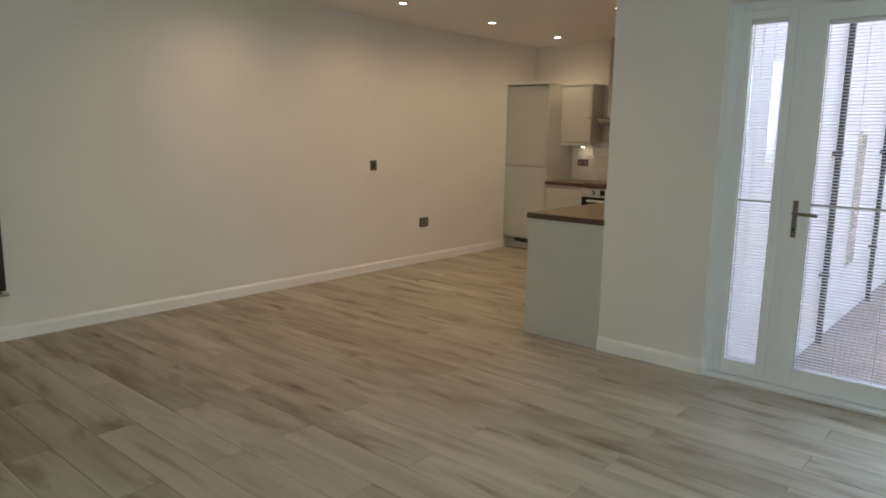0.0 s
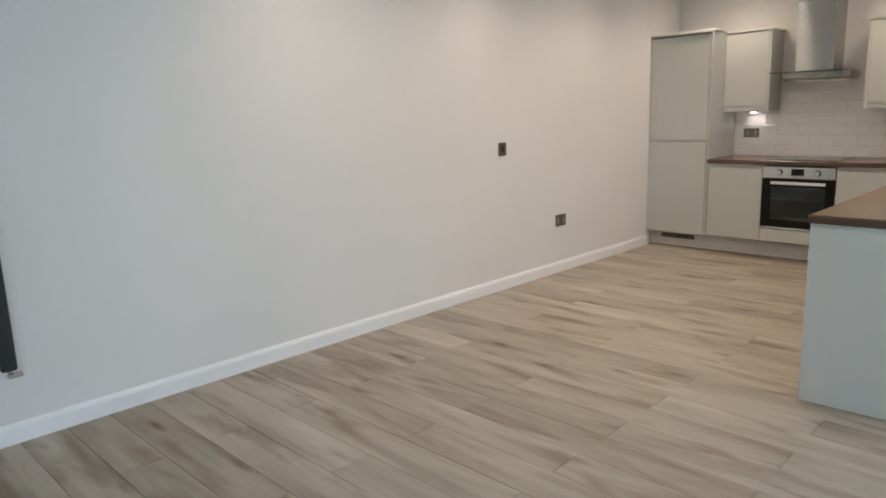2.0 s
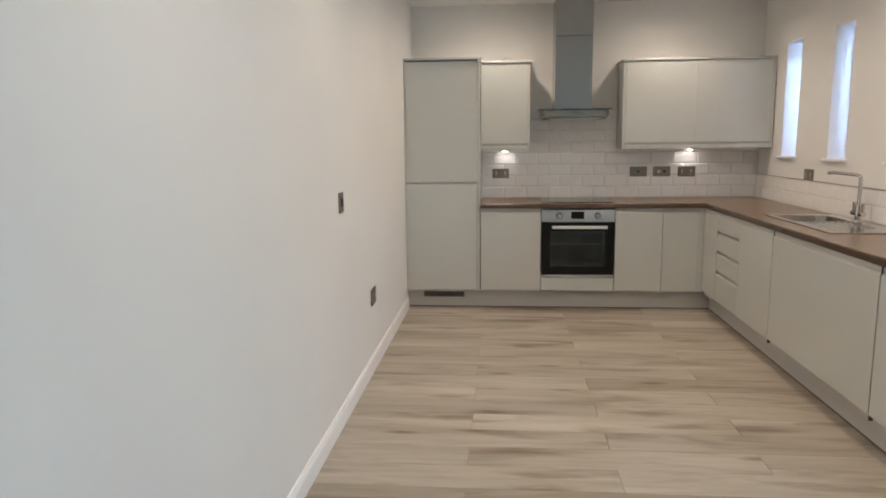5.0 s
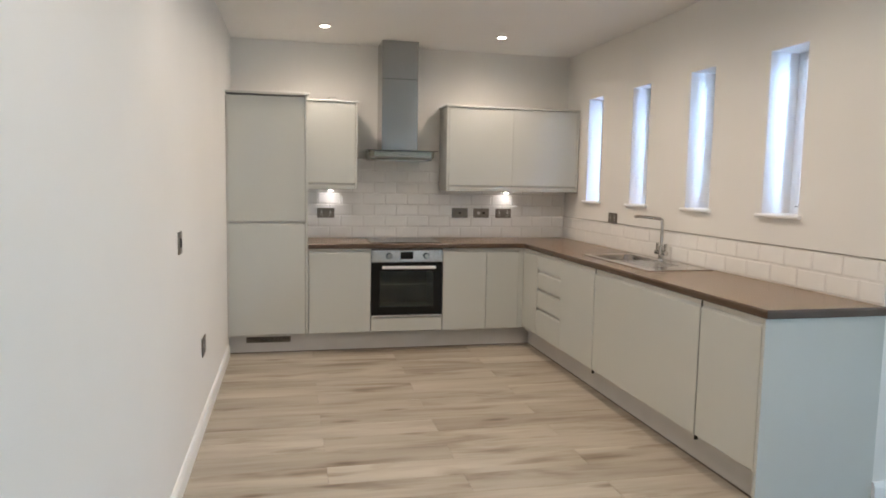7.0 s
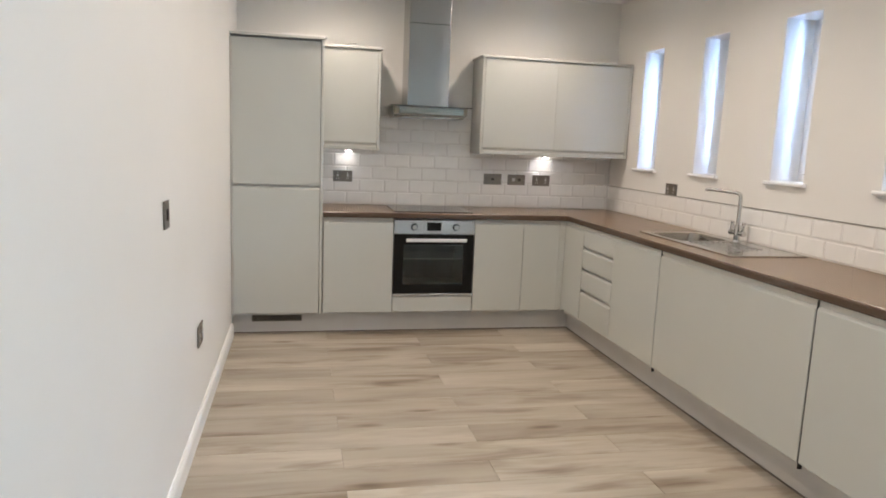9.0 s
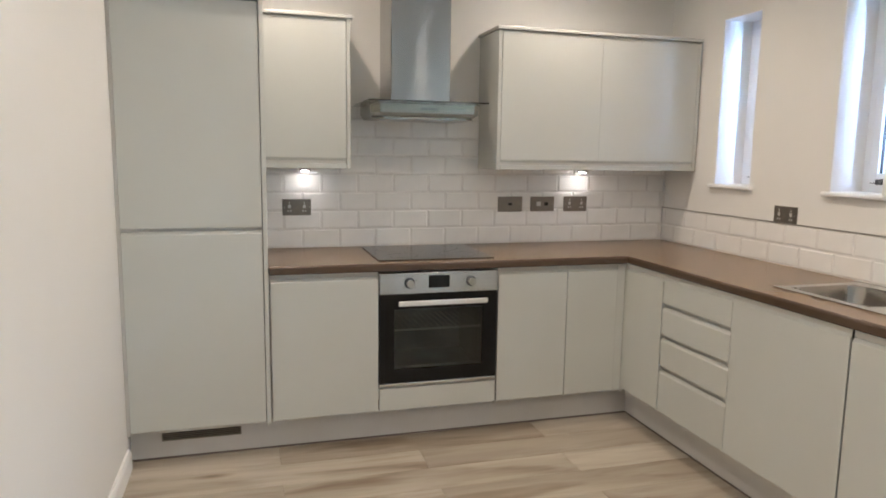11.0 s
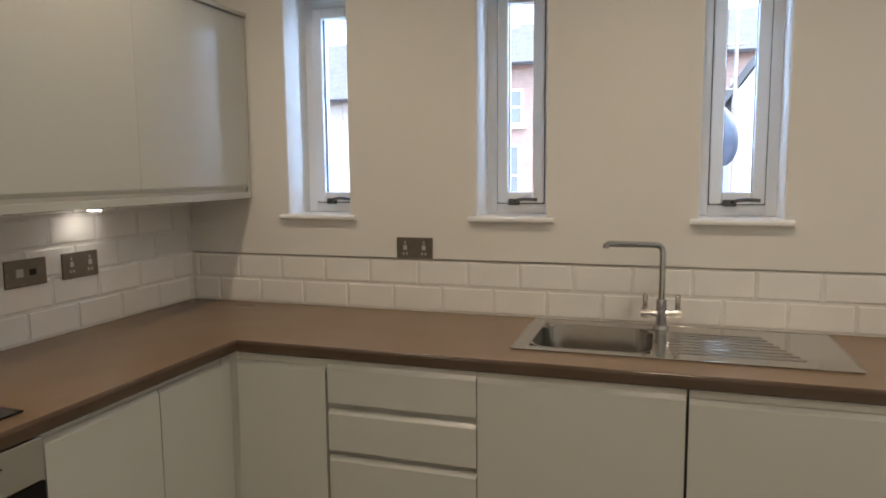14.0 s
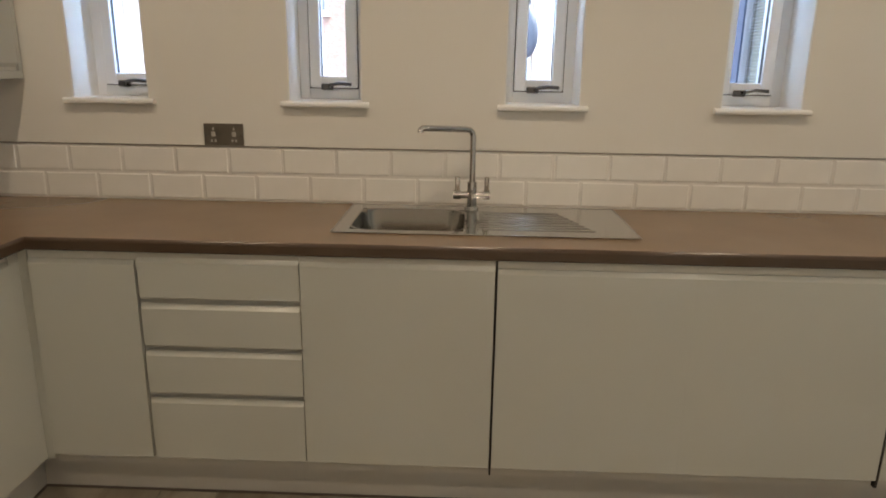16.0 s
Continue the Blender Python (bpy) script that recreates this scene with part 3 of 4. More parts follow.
# wall units
def wall_unit(label, x0, x1, splits, end_left, end_right):
    z0, z1, y = 1.356, 2.078, 7.688
    u = thing("wall_cabinet", label, "kitchen cabinet", pose(x0, y, z0), "wall cabinets")
    w, h = x1 - x0, z1 - z0
    part("body", boxes((0.002, w - 0.002, DOORT + 0.002, BY - y - 0.002, 0.03, h - 0.02)), CARCASS, u)
    if end_left:
        part("side_panel", boxes((0, 0.019, 0.0, BY - y - 0.001, 0, h), bevel=0.0015), GLOSS, u)
    if end_right:
        part("side_panel", boxes((w - 0.019, w, 0.0, BY - y - 0.001, 0, h), bevel=0.0015), GLOSS, u)
    a = 0.021 if end_left else 0.001
    b = w - 0.021 if end_right else w - 0.001
    cuts = [a] + [s - x0 for s in splits] + [b]
    for c0, c1 in zip(cuts, cuts[1:]):
        door = j_front(c1 - c0, 0.0, h - 0.042)
        bmesh.ops.transform(door, verts=door.verts, matrix=Matrix.Diagonal((1, 1, -1, 1)))
        bmesh.ops.recalc_face_normals(door, faces=door.faces)
        part("door", door, GLOSS, u, m=pose(c0, 0, h - 0.002))
    part("recess", boxes((a, b, DOORT - 0.008, DOORT + 0.001, 0.026, 0.055)), RAIL, u)
    part("pelmet", boxes((a, b, -0.002, 0.018, 0.0, 0.026), bevel=0.002), GLOSS, u, "light grey pelmet strip")
    part("cornice", boxes((-0.012 if end_left else 0.001, w + 0.012 if end_right and x1 < 3 else w - 0.001, -0.012, BY - y - 0.002, h + 0.0005, h + 0.017), bevel=0.003), GLOSS, u, "projecting light grey top board")
    return u


wall_unit("narrow light grey gloss wall cabinet beside the hood", 0.625, 1.040, [], False, True)
wall_unit("wide light grey gloss wall cabinet with two doors", 1.812, 3.035, [2.412], True, True)

part("loose_cable", tube([(0, 0, 0), (0.004, -0.01, 0.03), (0.03, -0.02, 0.052), (0.075, -0.02, 0.05), (0.09, -0.015, 0.035)], 0.0035, 8), INSERT, m=pose(0.80, 7.985, 2.099), smooth=True)
tagged(bpy.data.objects["loose_cable"], "short loose grey cable end above the wall cabinet", "cable")

# worktop
SX0, SX1, SYA, SYB = 2.612, 2.935, 6.085, 6.447   # bowl opening
wt = boxes((0.624, KX - 0.001, 7.375, BY - 0.001, WB, WT), (2.44, KX - 0.001, SYB, 7.375, WB, WT), (2.44, SX0, SYA, SYB, WB, WT), (SX1, KX - 0.001, SYA, SYB, WB, WT), (2.44, KX - 0.001, DY - 0.012, SYA, WB, WT))
top = tagged(part("worktop", wt, WORKTOP), "brown wood-effect laminate worktop with dark edge", "worktop")
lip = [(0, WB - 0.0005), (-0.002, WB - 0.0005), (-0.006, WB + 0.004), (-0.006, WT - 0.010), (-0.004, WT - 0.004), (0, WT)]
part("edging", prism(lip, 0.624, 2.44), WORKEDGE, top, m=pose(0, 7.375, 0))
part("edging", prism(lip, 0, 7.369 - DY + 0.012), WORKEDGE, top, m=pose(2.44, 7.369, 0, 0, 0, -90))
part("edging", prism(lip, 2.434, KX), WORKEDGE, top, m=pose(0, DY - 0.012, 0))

# hob
hob = thing("induction_hob", "black ceramic glass hob set into the worktop", "hob", pose(1.135, 7.437, WT))
part("glass_plate", boxes((0, 0.585, 0, 0.490, 0.0005, 0.006), bevel=0.002), HOBGLASS, hob)
for cx, cy, r in ((0.15, 0.14, 0.075), (0.43, 0.14, 0.095), (0.15, 0.37, 0.095), (0.43, 0.37, 0.075)):
    ring = bmesh.new()
    bmesh.ops.create_circle(ring, segments=48, radius=r, matrix=Matrix.Translation((cx, cy, 0.0065)))
    inner = bmesh.ops.create_circle(ring, segments=48, radius=r - 0.002, matrix=Matrix.Translation((cx, cy, 0.0065)))
    bmesh.ops.bridge_loops(ring, edges=ring.edges)
    part("cooking_zone", ring, HOBMARK, hob)


# oven
def oven():
    o = thing("built_in_oven", "stainless steel and black glass built-in oven", "oven", pose(1.131, FY - 0.004, 0))
    w, z0, z1, zc = 0.595, 0.308, 0.870, 0.768
    part("body", boxes((0.01, 0.03, 0.03, 0.55, z0, z1), (w - 0.03, w - 0.01, 0.03, 0.55, z0, z1), (0.03, w - 0.03, 0.03, 0.55, z1 - 0.1, z1), (0.03, w - 0.03, 0.03, 0.55, z0, z0 + 0.03), (0.03, w - 0.03, 0.53, 0.55, z0 + 0.03, z1 - 0.1)), CAVITY, o)
    panel = part("control_panel", boxes((0, w, -0.002, 0.03, zc, z1), bevel=0.003), STEEL, o)
    part("display", boxes((0.240, 0.345, -0.0045, -0.001, zc + 0.026, zc + 0.086), bevel=0.001), BLACK, panel)
    for kx in (0.145, 0.455):
        k = part("knob", cyl(bmesh.new(), (kx, -0.002, zc + 0.052), (kx, -0.030, zc + 0.052), 0.021, 0.018, 28), CHROME, panel, "round steel control knob", smooth=True)
        # collar in dark metal, the shadow round the knob is put into its colour
        part("collar", cyl(bmesh.new(), (kx, -0.001, zc + 0.052), (kx, -0.006, zc + 0.052), 0.027, 0.026, 28), HANDLE, k, smooth=True)
        part("marks", boxes(*[(kx + 0.036 * math.cos(a) - 0.002, kx + 0.036 * math.cos(a) + 0.002, -0.0032, -0.001, zc + 0.052 + 0.036 * math.sin(a) - 0.002, zc + 0.052 + 0.036 * math.sin(a) + 0.002) for a in (0.4, 1.2, 2.0, 2.8, 3.8, 5.6)]), DARK, panel)["kind"] = "stuff"
    i0, i1, j0, j1 = 0.072, w - 0.072, z0 + 0.085, zc - 0.075
    door = part("oven_door", framed(0, w, z0 + 0.02, zc - 0.004, i0, i1, j0, j1, 0, 0.028), BLACK, o, "glossy black glass oven door")
    part("oven_window", boxes((i0, i1, 0.0005, 0.005, j0, j1)), OVENGLASS, door)
    for jz in (j0, j1 - 0.012):
        part("inner_frame", boxes((i0, i1, 0.024, 0.03, jz, jz + 0.012)), CAVITY, door)
    part("bottom_trim", boxes((0, w, -0.001, 0.028, z0, z0 + 0.018), bevel=0.002), STEEL, o)
    h = part("handle", boxes((0.085, w - 0.065, -0.046, -0.034, zc - 0.052, zc - 0.028), bevel=0.003), BAR, door, "steel bar handle")
    for hx in (0.105, w - 0.085):
        part("mount", cyl(bmesh.new(), (hx, -0.036, zc - 0.040), (hx, 0.001, zc - 0.040), 0.007), STEEL, h)
    for rz in (0.575,):
        bars = [(0.05 + 0.03 * k, 0.0515 + 0.03 * k, 0.058, 0.40, rz, rz + 0.0015) for k in range(17)]
        part("rack", boxes(*bars, (0.035, w - 0.035, 0.05, 0.057, rz - 0.002, rz + 0.006)), RACKM, o, "wire shelf")
    part("lower_filler", slab(w, ZB, 0.300), GLOSS, o, m=pose(0, 0.004, 0))


oven()


# cooker hood
def cooker_hood():
    h = thing("cooker_hood", "stainless steel chimney cooker hood with glass canopy", "cooker hood", pose(1.42, BY, 0.011))
    part("chimney", boxes((-0.175, 0.135, -0.300, -0.001, 1.678, LZ - 0.012), bevel=0.004), CHIMNEY, h)
    part("seam", boxes((-0.1755, 0.1355, -0.3008, -0.2, 2.28, 2.283)), DARK, h)
    body = bmesh.new()
    lo = [(-0.215, -0.335), (0.21, -0.335), (0.265, -0.27), (0.265, -0.001), (-0.27, -0.001), (-0.27, -0.27)]
    hi = [(-0.246, -0.390), (0.238, -0.390), (0.278, -0.33), (0.278, -0.001), (-0.285, -0.001), (-0.285, -0.33)]
    rings = [[body.verts.new((x, y, z)) for x, y in ring] for ring, z in ((lo, 1.598), (lo, 1.606), (hi, 1.624), (hi, 1.667))]
    for a, b in zip(rings, rings[1:]):
        for k in range(6):
            body.faces.new((a[k], a[(k + 1) % 6], b[(k + 1) % 6], b[k]))
    body.faces.new(rings[0][::-1])
    body.faces.new(rings[-1])
    bmesh.ops.recalc_face_normals(body, faces=body.faces)
    part("body", body, HOODSTEEL, h)
    part("glass_canopy", boxes((-0.325, 0.268, -0.520, -0.002, 1.669, 1.675), bevel=0.001), CANOPY, h, "clear glass canopy")
    part("canopy_edge", boxes((-0.325, 0.268, -0.5225, -0.5205, 1.669, 1.675)), DARK, h)
    for k in range(5):
        part("button", cyl(bmesh.new(), (-0.034 + 0.019 * k, -0.389, 1.645), (-0.034 + 0.019 * k, -0.394, 1.645), 0.0055, seg=14), HANDLE, h)
        part("button_mark", boxes((-0.037 + 0.019 * k, -0.031 + 0.019 * k, -0.3907, -0.3902, 1.633, 1.636)), DARK, h)
    part("grease_filter", boxes((-0.20, 0.20, -0.30, -0.04, 1.595, 1.599)), RACKM, h)


cooker_hood()


# sink and tap
def sink():
    s = thing("kitchen_sink", "stainless steel single bowl sink with ribbed drainer", "sink", pose(0, 0, WT))
    x0, x1, ya, yb = 2.572, 3.005, 5.553, 6.492
    rim = boxes((x0, x1, SYB, yb, 0.0005, 0.0045), (x0, SX0, SYA, SYB, 0.0005, 0.0045), (SX1, x1, SYA, SYB, 0.0005, 0.0045), (x0, x1, ya, SYA, 0.0005, 0.0045))
    part("rim", rim, SINK, s)
    part("rim_edge", boxes((x0 - 0.004, x0, ya - 0.004, yb + 0.004, 0.0005, 0.006), (x1, x1 + 0.004, ya - 0.004, yb + 0.004, 0.0005, 0.006), (x0, x1, ya - 0.004, ya, 0.0005, 0.006), (x0, x1, yb, yb + 0.004, 0.0005, 0.006), bevel=0.0015), SINK, s)
    bowl = bmesh.new()

    def ring(inset, r, z):
        pts = []
        for cx, cy, a0 in ((SX1 - r, SYB - r, 0), (SX0 + r, SYB - r, 90), (SX0 + r, SYA + r, 180), (SX1 - r, SYA + r, 270)):
            for k in range(7):
                a = radians(a0 + 15 * k)
                px, py = cx + r * math.cos(a), cy + r * math.sin(a)
                mx, my = (SX0 + SX1) / 2, (SYA + SYB) / 2
                pts.append(bowl.verts.new((mx + (px - mx) * (1 - inset), my + (py - my) * (1 - inset), z)))
        return pts

    rings = [ring(-0.03, 0.06, 0.0050), ring(0.0, 0.065, 0.0048), ring(0.02, 0.065, -0.004), ring(0.05, 0.07, -0.12), ring(0.10, 0.07, -0.147), ring(0.20, 0.06, -0.152), ring(0.85, 0.08, -0.155)]
    for a, b in zip(rings, rings[1:]):
        for k in range(len(a)):
            bowl.faces.new((a[k], a[(k + 1) % len(a)], b[(k + 1) % len(b)], b[k]))
    bowl.faces.new(rings[-1])
    bmesh.ops.recalc_face_normals(bowl, faces=bowl.faces)
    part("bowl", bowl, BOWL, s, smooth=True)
    part("drain", cyl(bmesh.new(), (2.775, 6.266, -0.1545), (2.775, 6.266, -0.150), 0.04, 0.038, 28), CHROME, s, smooth=True)
    for k in range(8):
        xr = 2.648 + 0.036 * k
        rib = prism([(-0.006, 0.0044), (-0.003, 0.0068), (0, 0.0074), (0.003, 0.0068), (0.006, 0.0044)], 0, 0.36 - 0.012 * k)
        part("drainer_rib", rib, SINK, s, m=pose(xr, 6.035, 0, 0, 0, -90))
    for yb2 in (6.045, 6.03):
        part("step", boxes((2.64, 2.91, yb2 - 0.004, yb2, 0.0044, 0.0075), bevel=0.001), SINK, s)


sink()
tap = thing("mixer_tap", "chrome mixer tap with angular swan spout and two levers", "tap", pose(2.955, 6.062, WT + 0.0045))
part("base", cyl(bmesh.new(), (0, 0, 0), (0, 0, 0.012), 0.026, 0.024, 28), CHROME, tap, smooth=True)
part("body", cyl(bmesh.new(), (0, 0, 0.010), (0, 0, 0.10), 0.0185, 0.0175, 24), CHROME, tap, smooth=True)
part("spout", tube([(0, 0, 0.09), (0, 0, 0.258), (-0.002, 0.004, 0.272), (-0.007, 0.013, 0.281), (-0.016, 0.028, 0.284), (-0.09, 0.150, 0.292), (-0.102, 0.170, 0.293), (-0.106, 0.177, 0.288), (-0.1065, 0.178, 0.279)], 0.0108, 16), CHROME, tap, smooth=True)
part("cross_arm", cyl(bmesh.new(), (0, -0.062, 0.052), (0, 0.062, 0.052), 0.0125, seg=20), CHROME, tap, smooth=True)
for sy in (-1, 1):
    part("lever", boxes((-0.008, 0.008, sy * 0.052 - 0.009, sy * 0.052 + 0.009, 0.060, 0.118), bevel=0.004), CHROME, tap, "flat upright tap lever")
    part("lever_hub", cyl(bmesh.new(), (0, sy * 0.052 - 0.012, 0.052), (0, sy * 0.052 + 0.014, 0.052), 0.016, seg=22), CHROME, tap, smooth=True)


# sockets and switches: local -y is the front, centre at the origin
def outlet(label, m, width, height, kind="socket"):
    o = thing("wall_socket" if kind != "switch" else "light_switch", label, "socket" if kind != "switch" else "switch", m, "electrical plates")
    w, h = width / 2, height / 2
    plate = part("plate", boxes((-w, w, -0.007, 0, -h, h), bevel=0.002), NICKEL, o)
    if kind == "double":
        for sx in (-0.5, 0.5):
            cx = sx * width * 0.52
            part("rocker", boxes((cx - 0.007, cx + 0.007, -0.010, -0.006, -h * 0.10, h * 0.30), bevel=0.001), INSERT, o)
            part("pin_holes", boxes((cx - 0.010, cx - 0.004, -0.0085, -0.006, -h * 0.55, -h * 0.35), (cx + 0.004, cx + 0.010, -0.0085, -0.006, -h * 0.55, -h * 0.35), (cx - 0.0025, cx + 0.0025, -0.0085, -0.006, h * 0.42, h * 0.66)), INSERT, o)["kind"] = "stuff"
    elif kind == "fused":
        part("rocker", boxes((-0.038, -0.012, -0.010, -0.006, -0.012, 0.014), bevel=0.001), INSERT, o)
        part("fuse_holder", boxes((0.012, 0.036, -0.0085, -0.006, -0.010, 0.010), bevel=0.001), DARK, o)
    elif kind == "blank":
        part("outlet_hole", boxes((-0.012, 0.012, -0.0085, -0.006, -0.008, 0.008), bevel=0.001), DARK, o)
    else:
        part("rocker", boxes((-0.012, 0.012, -0.010, -0.006, -0.02, 0.02), bevel=0.001), DARK, o)
    for sx in (-1, 1):
        part("screw", cyl(bmesh.new(), (sx * (w - 0.009), -0.0085, 0), (sx * (w - 0.009), -0.006, 0), 0.003, seg=10), CHROME, o)


TY = BY - 0.0135
outlet("dark metal double socket on the tiled splashback", pose(0.792, TY, 1.142), 0.15, 0.086, "double")
outlet("dark metal cooker outlet plate on the tiled splashback", pose(2.012, TY, 1.151), 0.15, 0.088, "blank")
outlet("dark metal fused switch plate on the tiled splashback", pose(2.216, TY, 1.151), 0.15, 0.086, "fused")
outlet("dark metal double socket under the wide wall cabinet", pose(2.43, TY, 1.150), 0.15, 0.088, "double")
outlet("dark metal double socket above the tiles by the windows", pose(KX - 0.001, 6.973, 1.164, 0, 0, -90), 0.146, 0.086, "double")
outlet("dark metal switch plate on the white wall", pose(0.001, 5.085, 1.140, 0, 0, 90), 0.086, 0.100, "switch")
outlet("dark metal double socket low on the white wall", pose(0.001, 5.865, 0.484, 0, 0, 90), 0.146, 0.10, "double")


# tall column radiator
def radiator():
    r = thing("column_radiator", "tall anthracite vertical column radiator on the wall", "radiator", pose(0, 1.665, 0.385))
    h = 1.555
    for k in range(7):
        y = -0.036 - 0.0735 * k
        bm = boxes((0.062, 0.098, y - 0.033, y + 0.033, 0, h), bevel=0.012)
        part("column", bm, ANTHRACITE, r, smooth=True)
    for z in (0.05, h - 0.05):
        part("manifold", boxes((0.036, 0.062, -0.51, -0.006, z - 0.018, z + 0.018), bevel=0.005), ANTHRACITE, r)
    for z in (0.3, h - 0.3):
        for y in (-0.11, -0.40):
            part("bracket", boxes((0.001, 0.062, y - 0.015, y + 0.015, z - 0.02, z + 0.02), bevel=0.002), ANTHRACITE, r)
    for y in (-0.03, -0.48):
        v = part("valve", cyl(bmesh.new(), (0.055, y, -0.032), (0.055, y, 0.035), 0.010, seg=16), CHROME, r, "chrome radiator valve", smooth=True)
        part("valve_cap", cyl(bmesh.new(), (0.055, y - 0.004, -0.03), (0.055, y + 0.048, -0.03), 0.014, 0.012, seg=16), CHROME, v, smooth=True)
        part("tail_pipe", tube([(0.055, y, -0.028), (0.045, y, -0.04), (0.01, y, -0.042), (0.001, y, -0.042)], 0.0075), CHROME, v, smooth=True)


radiator()


# downlights
def ring_mesh(r0, r1, z0, z1, seg=32):
    bm = bmesh.new()
    prof = [(r0, z1), (r0, z0 + 0.001), (r0 - 0.003, z0), (r1 + 0.003, z0), (r1, z0 + 0.004), (r1 - 0.002, z1)]
    rings = [[bm.verts.new((r * math.cos(2 * math.pi * k / seg), r * math.sin(2 * math.pi * k / seg), z)) for k in range(seg)] for r, z in prof]
    for a, b in zip(rings, rings[1:]):
        for k in range(seg):
            bm.faces.new((a[k], a[(k + 1) % seg], b[(k + 1) % seg], b[k]))
    bmesh.ops.recalc_face_normals(bm, faces=bm.faces)
    return bm


spot_data = bpy.data.lights.new("downlight_lamp", "SPOT")
spot_data.energy, spot_data.color = SPOT_WATTS, (1.0, 0.81, 0.59)
spot_data.spot_size, spot_data.spot_blend, spot_data.shadow_soft_size = radians(164), 1.0, 0.03
down = thing("downlight", "round recessed ceiling downlight, lit warm white", "downlight", pose(0.75, 7.32, LZ), "ceiling downlights")
part("bezel", ring_mesh(0.045, 0.032, -0.007, -0.0005), CHROME, down, smooth=True)
part("lens", cyl(bmesh.new(), (0, 0, -0.004), (0, 0, -0.001), 0.030, seg=28), LENS, down)
lamp = new("downlight_lamp", spot_data)
lamp.parent, lamp.location = down, (0, 0, -0.02)
for x in (0.75, 2.17):
    for y in (7.32, 6.05, 4.74, 3.30):
        if (x, y) != (0.75, 7.32):
            copy_thing(down, pose(x, y, LZ))

puck_data = bpy.data.lights.new("puck_lamp", "SPOT")
puck_data.energy, puck_data.color = PUCK_WATTS, (1.0, 0.86, 0.68)
puck_data.spot_size, puck_data.spot_blend, puck_data.shadow_soft_size = radians(120), 0.6, 0.012
for x in (0.83, 2.43):
    p = thing("cabinet_light", "small round lit lamp under the wall cabinet", "cabinet light", pose(x, 7.905, 1.374), "cabinet lights")
    part("housing", cyl(bmesh.new(), (0, 0, -0.034), (0, 0, 0.0), 0.030, 0.032, 28), CHROME, p, smooth=True)
    part("lens", cyl(bmesh.new(), (0, 0, -0.0385), (0, 0, -0.0345), 0.020, seg=28), PUCKLENS, p)
    q = new("puck_lamp", puck_data)
    q.parent = p
    q.matrix_basis = look((0, 0, -0.05), (0, 0.09, -0.165))


# ---- outside ----
tagged(part("ground", boxes((-300, 400, -300, RY - 0.31, GROUND - 0.2, GROUND), (OUT, 400, RY - 0.3, 300, GROUND - 0.2, GROUND)), PAVING), "brown paved yard and ground outside", "ground", kind="structure")
yard = [(OUT - 0.010, OUT, DY + 0.27, BY + 0.3, GROUND, SILL - 0.06), (OUT - 0.010, OUT, DY + 0.27, BY + 0.3, HEAD, LZ + 0.2), (OUT - 0.2, OUT, BY + 0.3, 16.0, GROUND, 5.2), (OUT - 0.2, OUT, DY + 0.27, BY + 0.3, LZ + 0.2, 5.2)]
for ya, yb in zip([DY + 0.27] + edges_y[2:-1:2], edges_y[1:-1:2] + [BY + 0.3]):
    yard.append((OUT - 0.010, OUT, ya, yb, SILL - 0.06, HEAD))
tagged(part("yard_wall", boxes(*yard), RENDERED), "white rendered outside wall of the building", "wall", kind="structure")
for y in (9.0, 12.0):
    d = thing("downpipe", "black plastic downpipe on the white rendered wall", "downpipe", pose(OUT, y, GROUND), "downpipes")
    part("pipe", cyl(bmesh.new(), (0.06, 0, 0), (0.06, 0, 5.0), 0.034, seg=14), PIPE, d, smooth=True)
    for z in (0.8, 2.2, 3.8):
        part("clip", boxes((0.0, 0.10, -0.05, 0.05, z, z + 0.05)), PIPE, d)
neighbour = thing("neighbour_window", "narrow dark window in the white rendered wall", "window", pose(OUT, 10.55, 0))
part("frame", boxes((0.001, 0.03, -0.17, 0.17, -0.16, 1.6)), RAIL, neighbour)
part("pane", boxes((0.031, 0.036, -0.13, 0.13, -0.12, 1.56)), FARWINDOW, neighbour)


